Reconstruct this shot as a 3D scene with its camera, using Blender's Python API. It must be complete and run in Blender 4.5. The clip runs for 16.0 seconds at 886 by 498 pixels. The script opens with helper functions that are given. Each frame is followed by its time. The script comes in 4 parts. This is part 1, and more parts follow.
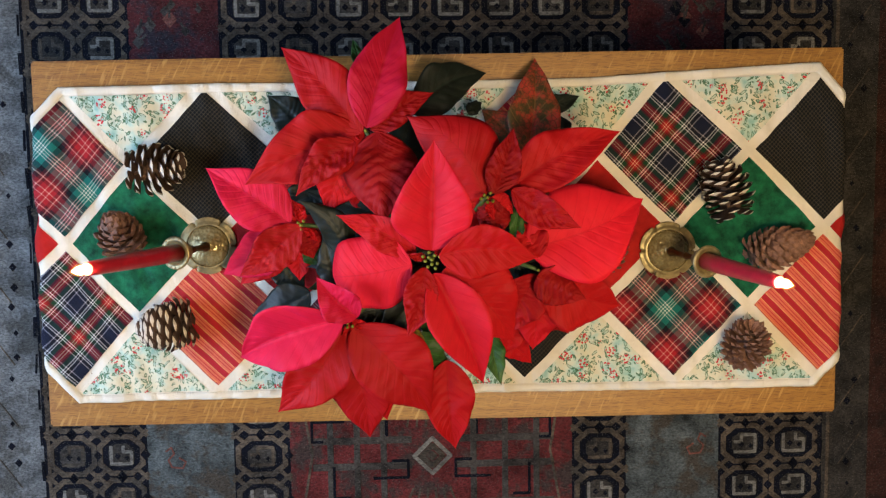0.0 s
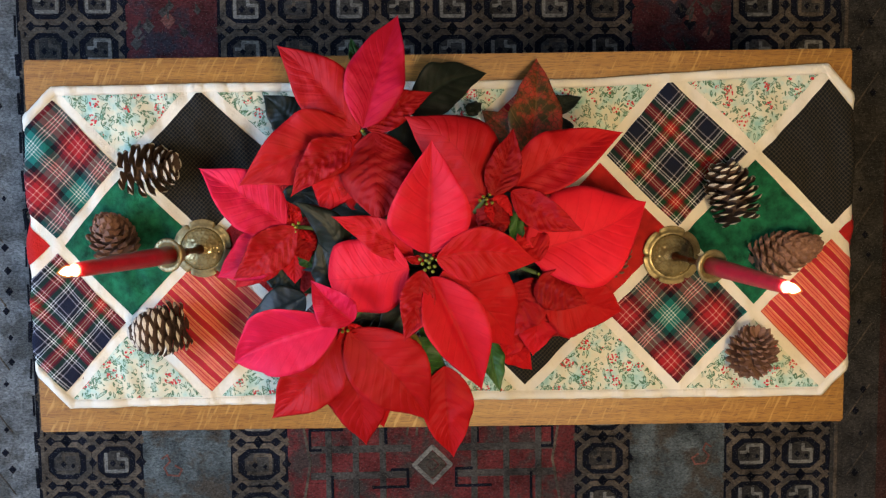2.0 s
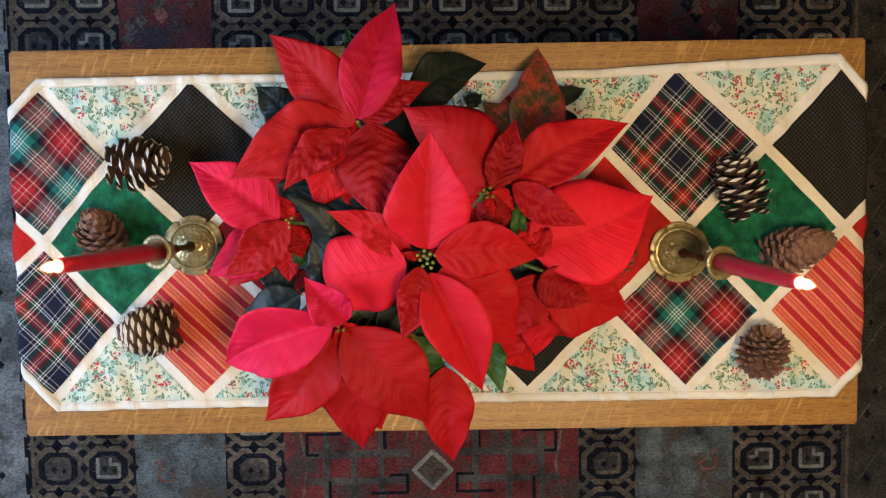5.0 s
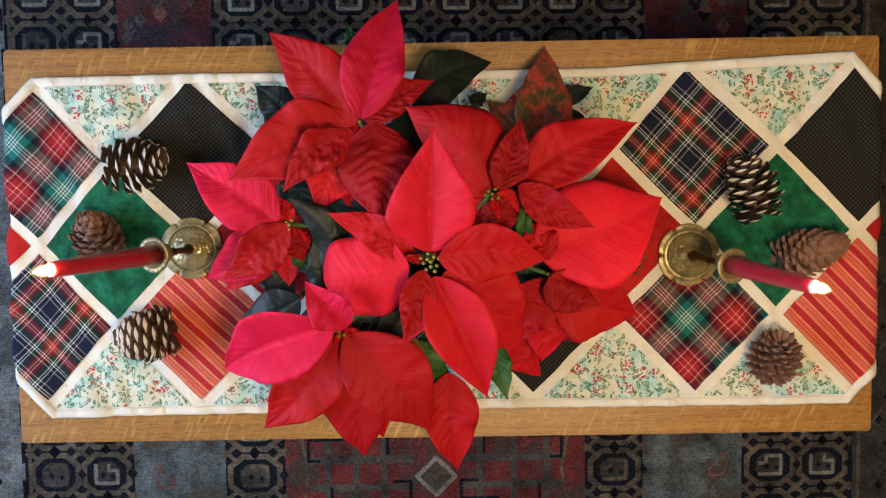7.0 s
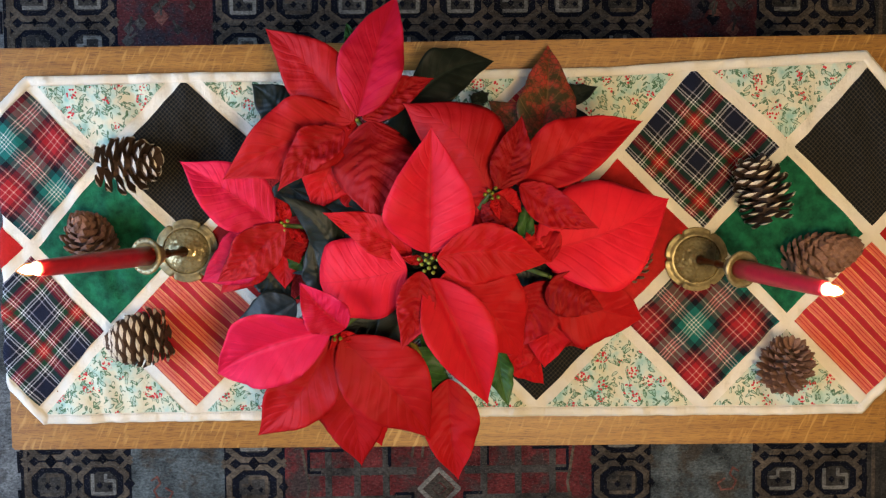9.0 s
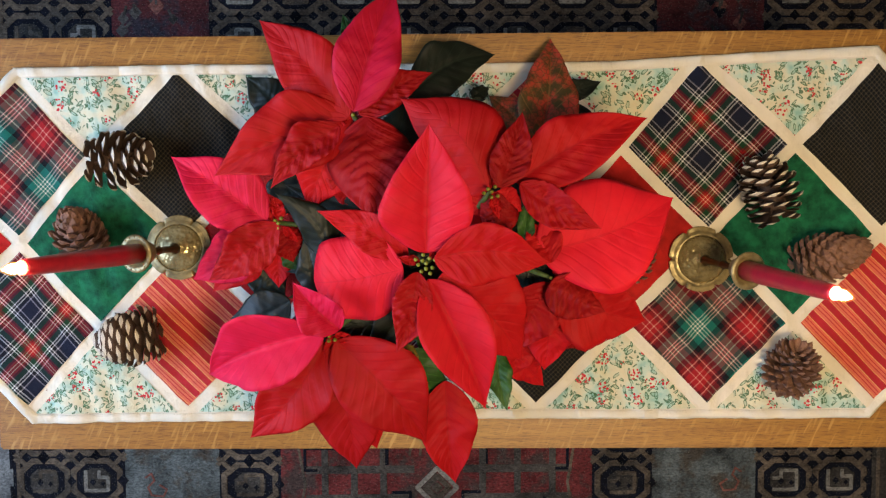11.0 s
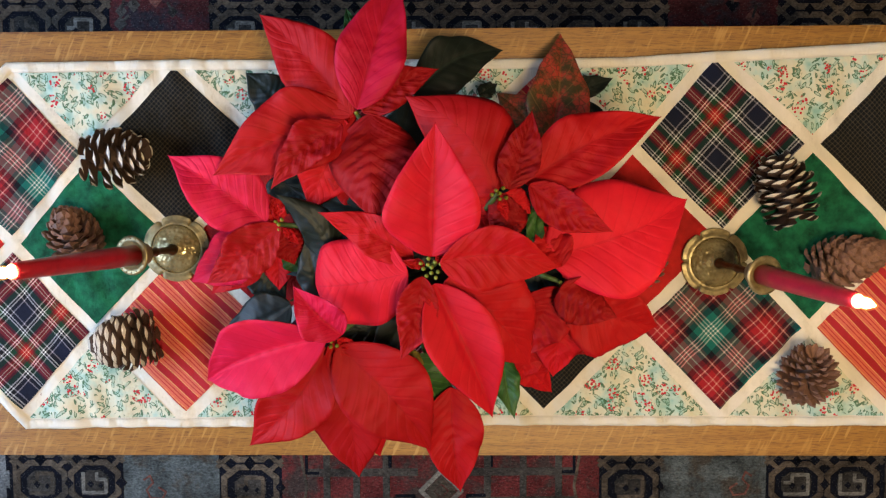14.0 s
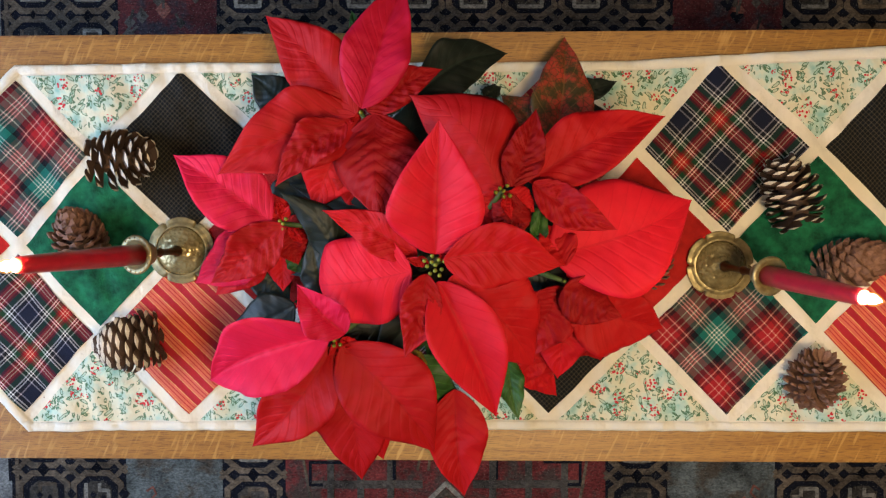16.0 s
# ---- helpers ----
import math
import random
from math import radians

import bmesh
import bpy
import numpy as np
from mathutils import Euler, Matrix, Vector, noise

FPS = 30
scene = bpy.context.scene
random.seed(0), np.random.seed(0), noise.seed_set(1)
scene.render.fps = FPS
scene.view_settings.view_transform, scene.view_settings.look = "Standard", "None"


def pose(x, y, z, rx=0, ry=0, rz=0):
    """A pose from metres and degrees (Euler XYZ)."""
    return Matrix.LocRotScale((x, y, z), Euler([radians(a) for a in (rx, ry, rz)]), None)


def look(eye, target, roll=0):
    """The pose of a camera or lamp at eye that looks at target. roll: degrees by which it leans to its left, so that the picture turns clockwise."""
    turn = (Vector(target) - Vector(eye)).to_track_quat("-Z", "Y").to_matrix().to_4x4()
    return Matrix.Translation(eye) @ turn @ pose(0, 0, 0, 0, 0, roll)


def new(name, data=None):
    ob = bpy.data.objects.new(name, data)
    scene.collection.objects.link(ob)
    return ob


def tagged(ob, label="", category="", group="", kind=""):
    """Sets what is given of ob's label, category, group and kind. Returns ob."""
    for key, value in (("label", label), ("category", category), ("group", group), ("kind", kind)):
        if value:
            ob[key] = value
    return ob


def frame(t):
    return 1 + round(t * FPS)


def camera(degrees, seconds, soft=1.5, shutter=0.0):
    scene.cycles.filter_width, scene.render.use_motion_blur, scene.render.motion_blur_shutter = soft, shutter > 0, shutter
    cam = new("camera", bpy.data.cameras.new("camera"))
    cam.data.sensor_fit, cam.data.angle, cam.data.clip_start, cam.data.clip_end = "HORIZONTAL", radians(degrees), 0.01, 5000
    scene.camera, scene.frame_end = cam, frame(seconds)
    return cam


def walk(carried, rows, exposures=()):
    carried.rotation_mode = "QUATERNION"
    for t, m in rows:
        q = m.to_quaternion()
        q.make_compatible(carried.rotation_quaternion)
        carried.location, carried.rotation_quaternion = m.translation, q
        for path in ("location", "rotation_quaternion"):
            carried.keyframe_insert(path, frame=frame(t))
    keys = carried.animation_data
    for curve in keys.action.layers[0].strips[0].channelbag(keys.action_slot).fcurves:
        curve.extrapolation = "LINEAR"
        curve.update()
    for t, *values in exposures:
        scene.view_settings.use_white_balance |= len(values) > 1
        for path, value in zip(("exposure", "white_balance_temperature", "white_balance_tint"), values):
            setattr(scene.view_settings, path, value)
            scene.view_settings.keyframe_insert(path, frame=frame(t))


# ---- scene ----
cam = camera(50, 16.0, soft=1.28)
walk(cam, [
    (0, pose(-0.0648, 0.1175, 1.7532, -5.567, -2.612, -0.832)),
    (0.5, pose(-0.0558, 0.1165, 1.7459, -5.469, -2.404, -0.758)),
    (1, pose(-0.0577, 0.1178, 1.7417, -5.443, -2.403, -0.785)),
    (1.5, pose(-0.0559, 0.1122, 1.7336, -5.225, -2.324, -0.767)),
    (2, pose(-0.0530, 0.1065, 1.7271, -4.986, -2.178, -0.634)),
    (2.5, pose(-0.0545, 0.1045, 1.7207, -4.944, -2.187, -0.580)),
    (3, pose(-0.0500, 0.1044, 1.7133, -4.986, -2.295, -0.474)),
    (3.5, pose(-0.0484, 0.0999, 1.7073, -4.897, -2.423, -0.583)),
    (4, pose(-0.0485, 0.0938, 1.7007, -4.752, -2.354, -0.691)),
    (6.5, pose(-0.0446, 0.0897, 1.6626, -4.563, -1.671, -0.765)),
    (7, pose(-0.0465, 0.0893, 1.6565, -4.492, -1.814, -0.772)),
    (7.5, pose(-0.0431, 0.0833, 1.6488, -4.194, -1.674, -0.719)),
    (8, pose(-0.0421, 0.0694, 1.6430, -3.678, -1.522, -0.661)),
    (8.5, pose(-0.0370, 0.0675, 1.6325, -3.376, -1.265, -0.631)),
    (9, pose(-0.0322, 0.0698, 1.6275, -3.477, -1.108, -0.641)),
    (11.5, pose(-0.0264, 0.0805, 1.5906, -4.282, -0.936, -0.246)),
    (12, pose(-0.0292, 0.0806, 1.5843, -4.344, -1.013, -0.213)),
    (12.5, pose(-0.0289, 0.0822, 1.5786, -4.378, -1.009, -0.164)),
    (13, pose(-0.0310, 0.0812, 1.5705, -4.354, -0.975, -0.142)),
    (13.5, pose(-0.0273, 0.0881, 1.5667, -4.541, -0.817, -0.105)),
    (14, pose(-0.0290, 0.0888, 1.5628, -4.661, -0.748, -0.149)),
    (14.5, pose(-0.0219, 0.0804, 1.5567, -4.183, -0.441, -0.001)),
    (15, pose(-0.0274, 0.0762, 1.5613, -3.415, -0.346, 0.110)),
    (15.5, pose(-0.0230, 0.0702, 1.5651, -3.011, -0.292, 0.150)),
    (16, pose(-0.0252, 0.0573, 1.5635, -2.901, -0.281, -0.048)),
])

# ---- world and lights ----
world = bpy.data.worlds.new("world")
scene.world = world
world.use_nodes = True
wn = world.node_tree.nodes
sky = wn.new("ShaderNodeTexSky")
sky.sky_type = "NISHITA"
sky.sun_disc = False
sky.sun_elevation = radians(25)
sky.sun_rotation = radians(250)
world.node_tree.links.new(sky.outputs[0], wn["Background"].inputs[0])
wn["Background"].inputs[1].default_value = 0.08


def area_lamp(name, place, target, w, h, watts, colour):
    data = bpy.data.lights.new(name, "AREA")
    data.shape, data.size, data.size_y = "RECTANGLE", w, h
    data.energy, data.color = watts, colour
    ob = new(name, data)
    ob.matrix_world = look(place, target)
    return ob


WINDOW_Y, WINDOW_Z = -0.18, 1.34
area_lamp("window_light", (-1.73, WINDOW_Y, WINDOW_Z), (0, WINDOW_Y, WINDOW_Z - 0.55), 1.3, 1.1, 61, (0.42, 0.63, 1.0))
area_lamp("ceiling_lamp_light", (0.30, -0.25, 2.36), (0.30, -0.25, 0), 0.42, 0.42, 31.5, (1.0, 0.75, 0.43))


def point_lamp(name, place, watts, colour, radius):
    data = bpy.data.lights.new(name, "POINT")
    data.energy, data.color, data.shadow_soft_size = watts, colour, radius
    ob = new(name, data)
    ob.location = place
    return ob


# ---- materials ----
def node(nt, kind, ins=None, **outs):
    n = nt.nodes.new(kind)
    for key, value in (ins or {}).items():
        if isinstance(value, bpy.types.NodeSocket):
            nt.links.new(value, n.inputs[key])
        else:
            n.inputs[key].default_value = value
    return n


def calc(nt, op, a, b=0.0, c=0.0):
    n = nt.nodes.new("ShaderNodeMath")
    n.operation = op
    for i, value in enumerate((a, b, c)):
        if isinstance(value, bpy.types.NodeSocket):
            nt.links.new(value, n.inputs[i])
        else:
            n.inputs[i].default_value = value
    return n.outputs[0]


def blend(nt, fac, a, b, mode="MIX"):
    n = nt.nodes.new("ShaderNodeMix")
    n.data_type, n.blend_type = "RGBA", mode
    for i, value in ((0, fac), (6, a), (7, b)):
        if isinstance(value, bpy.types.NodeSocket):
            nt.links.new(value, n.inputs[i])
        elif i == 0:
            n.inputs[i].default_value = value
        else:
            n.inputs[i].default_value = (*value, 1)
    return n.outputs[2]


def ramp(nt, fac, stops, constant=False):
    n = nt.nodes.new("ShaderNodeValToRGB")
    n.color_ramp.interpolation = "CONSTANT" if constant else "LINEAR"
    els = n.color_ramp.elements
    while len(els) < len(stops):
        els.new(0.5)
    for e, (p, c) in zip(els, stops):
        e.position = p
        e.color = (*c, 1) if not isinstance(c, (int, float)) else (c, c, c, 1)
    nt.links.new(fac, n.inputs[0])
    return n.outputs[0]


def coords(nt, scale=(1, 1, 1), turn=(0, 0, 0), kind="Object"):
    tc = nt.nodes.new("ShaderNodeTexCoord")
    mp = nt.nodes.new("ShaderNodeMapping")
    mp.inputs["Scale"].default_value = scale
    mp.inputs["Rotation"].default_value = [radians(a) for a in turn]
    nt.links.new(tc.outputs[kind], mp.inputs["Vector"])
    return mp.outputs[0]


def noisy(nt, vec, scale, detail=4.0, rough=0.55):
    n = node(nt, "ShaderNodeTexNoise", {"Scale": scale, "Detail": detail, "Roughness": rough})
    if vec is not None:
        nt.links.new(vec, n.inputs["Vector"])
    return n.outputs[0]


def cells(nt, vec, scale, feature="F1", out="Distance"):
    n = nt.nodes.new("ShaderNodeTexVoronoi")
    n.feature = feature
    n.inputs["Scale"].default_value = scale
    nt.links.new(vec, n.inputs["Vector"])
    return n.outputs[out]


def bump(nt, bsdf, height, strength, distance):
    n = node(nt, "ShaderNodeBump", {"Strength": strength, "Distance": distance, "Height": height})
    nt.links.new(n.outputs[0], bsdf.inputs["Normal"])


def material(name, rough=0.6, metal=0.0):
    m = bpy.data.materials.new(name)
    m.use_nodes = True
    b = m.node_tree.nodes["Principled BSDF"]
    b.inputs["Roughness"].default_value = rough
    b.inputs["Metallic"].default_value = metal
    return m, m.node_tree, b


def paint(nt, b, colour):
    nt.links.new(colour, b.inputs["Base Color"])


def plain(name, colour, rough=0.6, metal=0.0, grain=60.0, spread=0.15, relief=0.0):
    m, nt, b = material(name, rough, metal)
    v = coords(nt)
    n = noisy(nt, v, grain)
    lo, hi = [c * (1 - spread) for c in colour], [min(1, c * (1 + spread)) for c in colour]
    paint(nt, b, ramp(nt, n, [(0.3, lo), (0.7, hi)]))
    if relief:
        bump(nt, b, n, 0.6, relief)
    return m


def oak_material():
    m, nt, b = material("quartersawn_oak", 0.42)
    b.inputs["Specular IOR Level"].default_value = 0.45
    b.inputs["Coat Weight"].default_value = 0.25
    b.inputs["Coat Roughness"].default_value = 0.25
    grain = noisy(nt, coords(nt, (5, 190, 190)), 1.0, 5.0, 0.6)
    slow = noisy(nt, coords(nt, (1.2, 9, 9)), 1.0, 3.0)
    base = ramp(nt, grain, [(0.25, (0.19, 0.078, 0.011)), (0.5, (0.29, 0.132, 0.020)), (0.75, (0.38, 0.185, 0.033))])
    base = blend(nt, ramp(nt, slow, [(0.35, 0.0), (0.7, 0.55)]), base, (0.255, 0.110, 0.015))
    # ray flecks: short pale slanting strokes
    turned = coords(nt, (1, 1, 1), (0, 0, 24))
    mp = nt.nodes.new("ShaderNodeMapping")
    mp.inputs["Scale"].default_value = (250, 30, 30)
    nt.links.new(turned, mp.inputs["Vector"])
    fleck = noisy(nt, mp.outputs[0], 1.0, 1.5, 0.4)
    pores = noisy(nt, coords(nt, (60, 900, 900)), 1.0, 3.0, 0.6)
    base = blend(nt, ramp(nt, pores, [(0.50, 0.0), (0.64, 0.8)]), base, (0.11, 0.042, 0.007))
    where = noisy(nt, coords(nt), 14.0, 2.0)
    base = blend(nt, calc(nt, "MULTIPLY", ramp(nt, fleck, [(0.55, 0.0), (0.67, 0.65)]), ramp(nt, where, [(0.40, 0.1), (0.6, 1.0)])), base, (0.46, 0.25, 0.065))
    paint(nt, b, base)
    bump(nt, b, grain, 0.15, 0.0006)
    return m


def weave(nt, b, strength=0.6):
    v = coords(nt, (1, 1, 1), (0, 0, 45))
    wx = node(nt, "ShaderNodeTexWave", {"Vector": v, "Scale": 420.0})
    wy = nt.nodes.new("ShaderNodeTexWave")
    wy.bands_direction = "Y"
    wy.inputs["Scale"].default_value = 420.0
    nt.links.new(v, wy.inputs["Vector"])
    pucker = noisy(nt, coords(nt, (230, 60, 60)), 1.0, 3.0, 0.6)
    crease = calc(nt, "MULTIPLY_ADD", pucker, 0.35, noisy(nt, coords(nt), 60.0, 4.0))
    h = calc(nt, "ADD", calc(nt, "MULTIPLY", calc(nt, "ADD", wx.outputs["Fac"], wy.outputs["Fac"]), 0.08), calc(nt, "MULTIPLY", crease, 1.6))
    bump(nt, b, h, strength, 0.0075)


def cotton(name, colour, mottle=0.12, scale=30.0):
    m, nt, b = material(name, 0.85)
    b.inputs["Specular IOR Level"].default_value = 0.2
    n = noisy(nt, coords(nt), scale, 5.0, 0.6)
    lo, hi = [c * (1 - mottle) for c in colour], [min(1, c * (1 + mottle)) for c in colour]
    paint(nt, b, ramp(nt, n, [(0.3, lo), (0.7, hi)]))
    weave(nt, b)
    return m


def uv_axes(nt):
    tc = nt.nodes.new("ShaderNodeTexCoord")
    sep = node(nt, "ShaderNodeSeparateXYZ", {0: tc.outputs["UV"]})
    return sep.outputs[0], sep.outputs[1]


def plaid(name, stops, repeats, shift):
    m, nt, b = material(name, 0.85)
    b.inputs["Specular IOR Level"].default_value = 0.15
    u, v = uv_axes(nt)
    sides = []
    for axis, start in zip((u, v), shift):
        f = calc(nt, "FRACT", calc(nt, "MULTIPLY_ADD", axis, repeats, start))
        sides.append(ramp(nt, f, stops, True))
    twill = calc(nt, "FRACT", calc(nt, "MULTIPLY", calc(nt, "ADD", u, v), 70.0))
    twill = ramp(nt, twill, [(0.35, 0.38), (0.65, 0.62)])
    crossed = node(nt, "ShaderNodeGamma", {0: blend(nt, 1.0, sides[0], sides[1], "MULTIPLY"), 1: 0.5}).outputs[0]
    colour = blend(nt, 0.45, blend(nt, twill, sides[0], sides[1]), crossed)
    fade = noisy(nt, coords(nt), 60.0, 4.0)
    paint(nt, b, blend(nt, 0.35, colour, ramp(nt, fade, [(0.3, 0.55), (0.7, 1.0)]), "MULTIPLY"))
    weave(nt, b)
    return m


def stripe_material():
    m, nt, b = material("red_orange_stripe_cotton", 0.85)
    u, v = uv_axes(nt)
    f = calc(nt, "FRACT", calc(nt, "MULTIPLY_ADD", v, 6.6, 0.13))
    red, orange, gold = (0.46, 0.010, 0.020), (0.70, 0.155, 0.085), (0.78, 0.36, 0.14)
    c = ramp(nt, f, [(0.0, red), (0.20, gold), (0.25, orange), (0.40, (0.50, 0.02, 0.03)), (0.45, orange), (0.58, (0.50, 0.02, 0.03)), (0.63, orange), (0.75, gold), (0.80, red)], True)
    n = noisy(nt, coords(nt), 90.0)
    paint(nt, b, blend(nt, 0.3, c, ramp(nt, n, [(0.3, 0.6), (0.7, 1.0)]), "MULTIPLY"))
    weave(nt, b)
    return m


def check_material():
    m, nt, b = material("black_tan_check_cotton", 0.92)
    b.inputs["Specular IOR Level"].default_value = 0.15
    u, v = uv_axes(nt)
    lines = []
    for axis in (u, v):
        f = calc(nt, "FRACT", calc(nt, "MULTIPLY", axis, 33.0))
        lines.append(calc(nt, "LESS_THAN", f, 0.27))
    c = blend(nt, calc(nt, "MULTIPLY", calc(nt, "ADD", lines[0], lines[1]), 0.5), (0.009, 0.010, 0.011), (0.075, 0.062, 0.040))
    n = noisy(nt, coords(nt), 300.0)
    paint(nt, b, blend(nt, 0.5, c, ramp(nt, n, [(0.3, 0.3), (0.7, 1.0)]), "MULTIPLY"))
    weave(nt, b)
    return m


def holly_material():
    m, nt, b = material("holly_print_cotton", 0.85)
    v = coords(nt)
    wob = node(nt, "ShaderNodeTexNoise", {"Vector": v, "Scale": 60.0, "Detail": 2.0})
    moved = node(nt, "ShaderNodeVectorMath", {0: v, 1: (0, 0, 0)})
    moved.operation = "MULTIPLY_ADD"
    nt.links.new(wob.outputs["Color"], moved.inputs[0])
    moved.inputs[1].default_value = (0.006, 0.006, 0.0)
    nt.links.new(v, moved.inputs[2])
    p = moved.outputs[0]
    wash = noisy(nt, v, 45.0, 3.0)
    c = ramp(nt, wash, [(0.30, (0.70, 0.64, 0.44)), (0.48, (0.66, 0.68, 0.52)), (0.58, (0.50, 0.65, 0.54)), (0.72, (0.26, 0.50, 0.43))])
    # sprigs: leaf outlines with a soft fill, then berries in clusters
    for turn, shape in ((32, (62, 165, 1)), (-41, (58, 175, 1)), (85, (66, 170, 1))):
        mp0 = nt.nodes.new("ShaderNodeMapping")
        mp0.inputs["Rotation"].default_value = (0, 0, radians(turn))
        nt.links.new(p, mp0.inputs["Vector"])
        mp = nt.nodes.new("ShaderNodeMapping")
        mp.inputs["Scale"].default_value = shape
        nt.links.new(mp0.outputs[0], mp.inputs["Vector"])
        d = cells(nt, mp.outputs[0], 1.0)
        pick = calc(nt, "GREATER_THAN", noisy(nt, v, 64.0 + turn * 0.3, 1.0), 0.43)
        fill = calc(nt, "MULTIPLY", calc(nt, "LESS_THAN", d, 0.30), pick)
        ring = calc(nt, "MULTIPLY", calc(nt, "LESS_THAN", calc(nt, "ABSOLUTE", calc(nt, "SUBTRACT", d, 0.29)), 0.055), pick)
        c = blend(nt, calc(nt, "MULTIPLY", fill, 0.38), c, (0.16, 0.38, 0.27))
        c = blend(nt, calc(nt, "MULTIPLY", ring, 0.85), c, (0.045, 0.13, 0.05))
    dots = calc(nt, "LESS_THAN", cells(nt, v, 270.0), 0.42)
    spots = calc(nt, "LESS_THAN", cells(nt, v, 42.0), 0.33)
    c = blend(nt, calc(nt, "MULTIPLY", dots, spots), c, (0.58, 0.02, 0.03))
    paint(nt, b, c)
    weave(nt, b)
    return m


def bract_material(name, low, mean, high, lines):
    m, nt, b = material(name, 0.62)
    b.inputs["Specular IOR Level"].default_value = 0.17
    s, t = uv_axes(nt)
    a = calc(nt, "ABSOLUTE", t)
    bent = calc(nt, "MULTIPLY", noisy(nt, coords(nt), 55.0, 2.0), 0.15)
    ph = calc(nt, "FRACT", calc(nt, "SUBTRACT", calc(nt, "MULTIPLY_ADD", s, 11.0, bent), calc(nt, "MULTIPLY", calc(nt, "POWER", a, 0.8), 2.6)))
    vein = calc(nt, "GREATER_THAN", calc(nt, "ABSOLUTE", calc(nt, "SUBTRACT", ph, 0.5)), 0.46)
    mid = calc(nt, "LESS_THAN", a, 0.022)
    info = nt.nodes.new("ShaderNodeObjectInfo")
    tone = ramp(nt, info.outputs["Random"], [(0.0, low), (0.5, mean), (1.0, high)])
    blot = noisy(nt, coords(nt), 45.0, 4.0)
    tone = blend(nt, 0.35, tone, ramp(nt, blot, [(0.3, (0.55, 0.5, 0.5)), (0.7, (1, 1, 1))]), "MULTIPLY")
    # vein and midrib lines, with the shade of their creases painted in
    tone = blend(nt, calc(nt, "MULTIPLY", calc(nt, "MAXIMUM", calc(nt, "MULTIPLY", vein, ramp(nt, blot, [(0.40, 0.15), (0.60, 0.8)])), mid), 0.45 * lines), tone, (0.22, 0.001, 0.005))
    paint(nt, b, tone)
    fine = noisy(nt, coords(nt), 420.0, 3.0)
    crease = calc(nt, "SUBTRACT", 0.5, calc(nt, "ABSOLUTE", calc(nt, "SUBTRACT", ph, 0.5)))
    h = calc(nt, "ADD", calc(nt, "MULTIPLY", calc(nt, "SMOOTH_MIN", crease, 0.16, 0.08), 5.0), calc(nt, "MULTIPLY", fine, 0.35))
    bump(nt, b, h, 0.28, 0.0013)
    trans = node(nt, "ShaderNodeBsdfTranslucent", {"Color": tone})
    mix = node(nt, "ShaderNodeMixShader", {0: 0.10, 1: b.outputs[0], 2: trans.outputs[0]})
    nt.links.new(mix.outputs[0], nt.nodes["Material Output"].inputs[0])
    return m


def leaf_material(name, dark, light, second=None):
    m, nt, b = material(name, 0.50)
    b.inputs["Specular IOR Level"].default_value = 0.3
    s, t = uv_axes(nt)
    a = calc(nt, "ABSOLUTE", t)
    ph = calc(nt, "FRACT", calc(nt, "SUBTRACT", calc(nt, "MULTIPLY", s, 8.0), calc(nt, "MULTIPLY", a, 2.0)))
    vein = calc(nt, "MAXIMUM", calc(nt, "LESS_THAN", calc(nt, "ABSOLUTE", calc(nt, "SUBTRACT", ph, 0.5)), 0.04), calc(nt, "LESS_THAN", a, 0.03))
    n = noisy(nt, coords(nt), 60.0)
    c = ramp(nt, n, [(0.3, dark), (0.7, light)])
    if second:
        patch = noisy(nt, coords(nt), 30.0, 5.0, 0.7)
        net = calc(nt, "LESS_THAN", cells(nt, coords(nt), 130.0, "DISTANCE_TO_EDGE"), 0.07)
        c = blend(nt, ramp(nt, patch, [(0.42, 0.0), (0.56, 1.0)]), c, second)
        c = blend(nt, calc(nt, "MULTIPLY", net, 0.6), c, (0.05, 0.035, 0.012))
    c = blend(nt, calc(nt, "MULTIPLY", vein, 0.4), c, [min(1, x * 2.2) for x in light])
    paint(nt, b, c)
    bump(nt, b, calc(nt, "ABSOLUTE", calc(nt, "SUBTRACT", ph, 0.5)), 0.15, 0.0010)
    return m


def brass_material(name, gain, rougher, metal, hammer):
    m, nt, b = material(name, 0.30, metal)
    v = coords(nt)
    n = noisy(nt, v, 70.0, 5.0)
    paint(nt, b, ramp(nt, n, [(0.30, [gain * c for c in (0.14, 0.105, 0.045)]), (0.55, [gain * c for c in (0.30, 0.235, 0.105)]), (0.75, [gain * c for c in (0.42, 0.34, 0.17)])]))
    nt.links.new(ramp(nt, n, [(0.3, 0.50 + rougher), (0.7, 0.36 + rougher)]), b.inputs["Roughness"])
    dents = cells(nt, v, 215.0, "SMOOTH_F1")
    bump(nt, b, dents, hammer, 0.0018)
    return m


def wax_material():
    m, nt, b = material("red_candle_wax", 0.38)
    n = noisy(nt, coords(nt), 80.0)
    paint(nt, b, ramp(nt, n, [(0.3, (0.26, 0.006, 0.016)), (0.7, (0.36, 0.010, 0.022))]))
    b.inputs["Subsurface Weight"].default_value = 0.15
    b.inputs["Subsurface Radius"].default_value = (0.01, 0.002, 0.002)
    b.inputs["Coat Weight"].default_value = 0.2
    return m


def flame_material(name, colour, strength):
    m, nt, b = material(name, 0.5)
    b.inputs["Emission Color"].default_value = (*colour, 1)
    b.inputs["Emission Strength"].default_value = strength
    b.inputs["Base Color"].default_value = (1, 0.8, 0.5, 1)
    return m


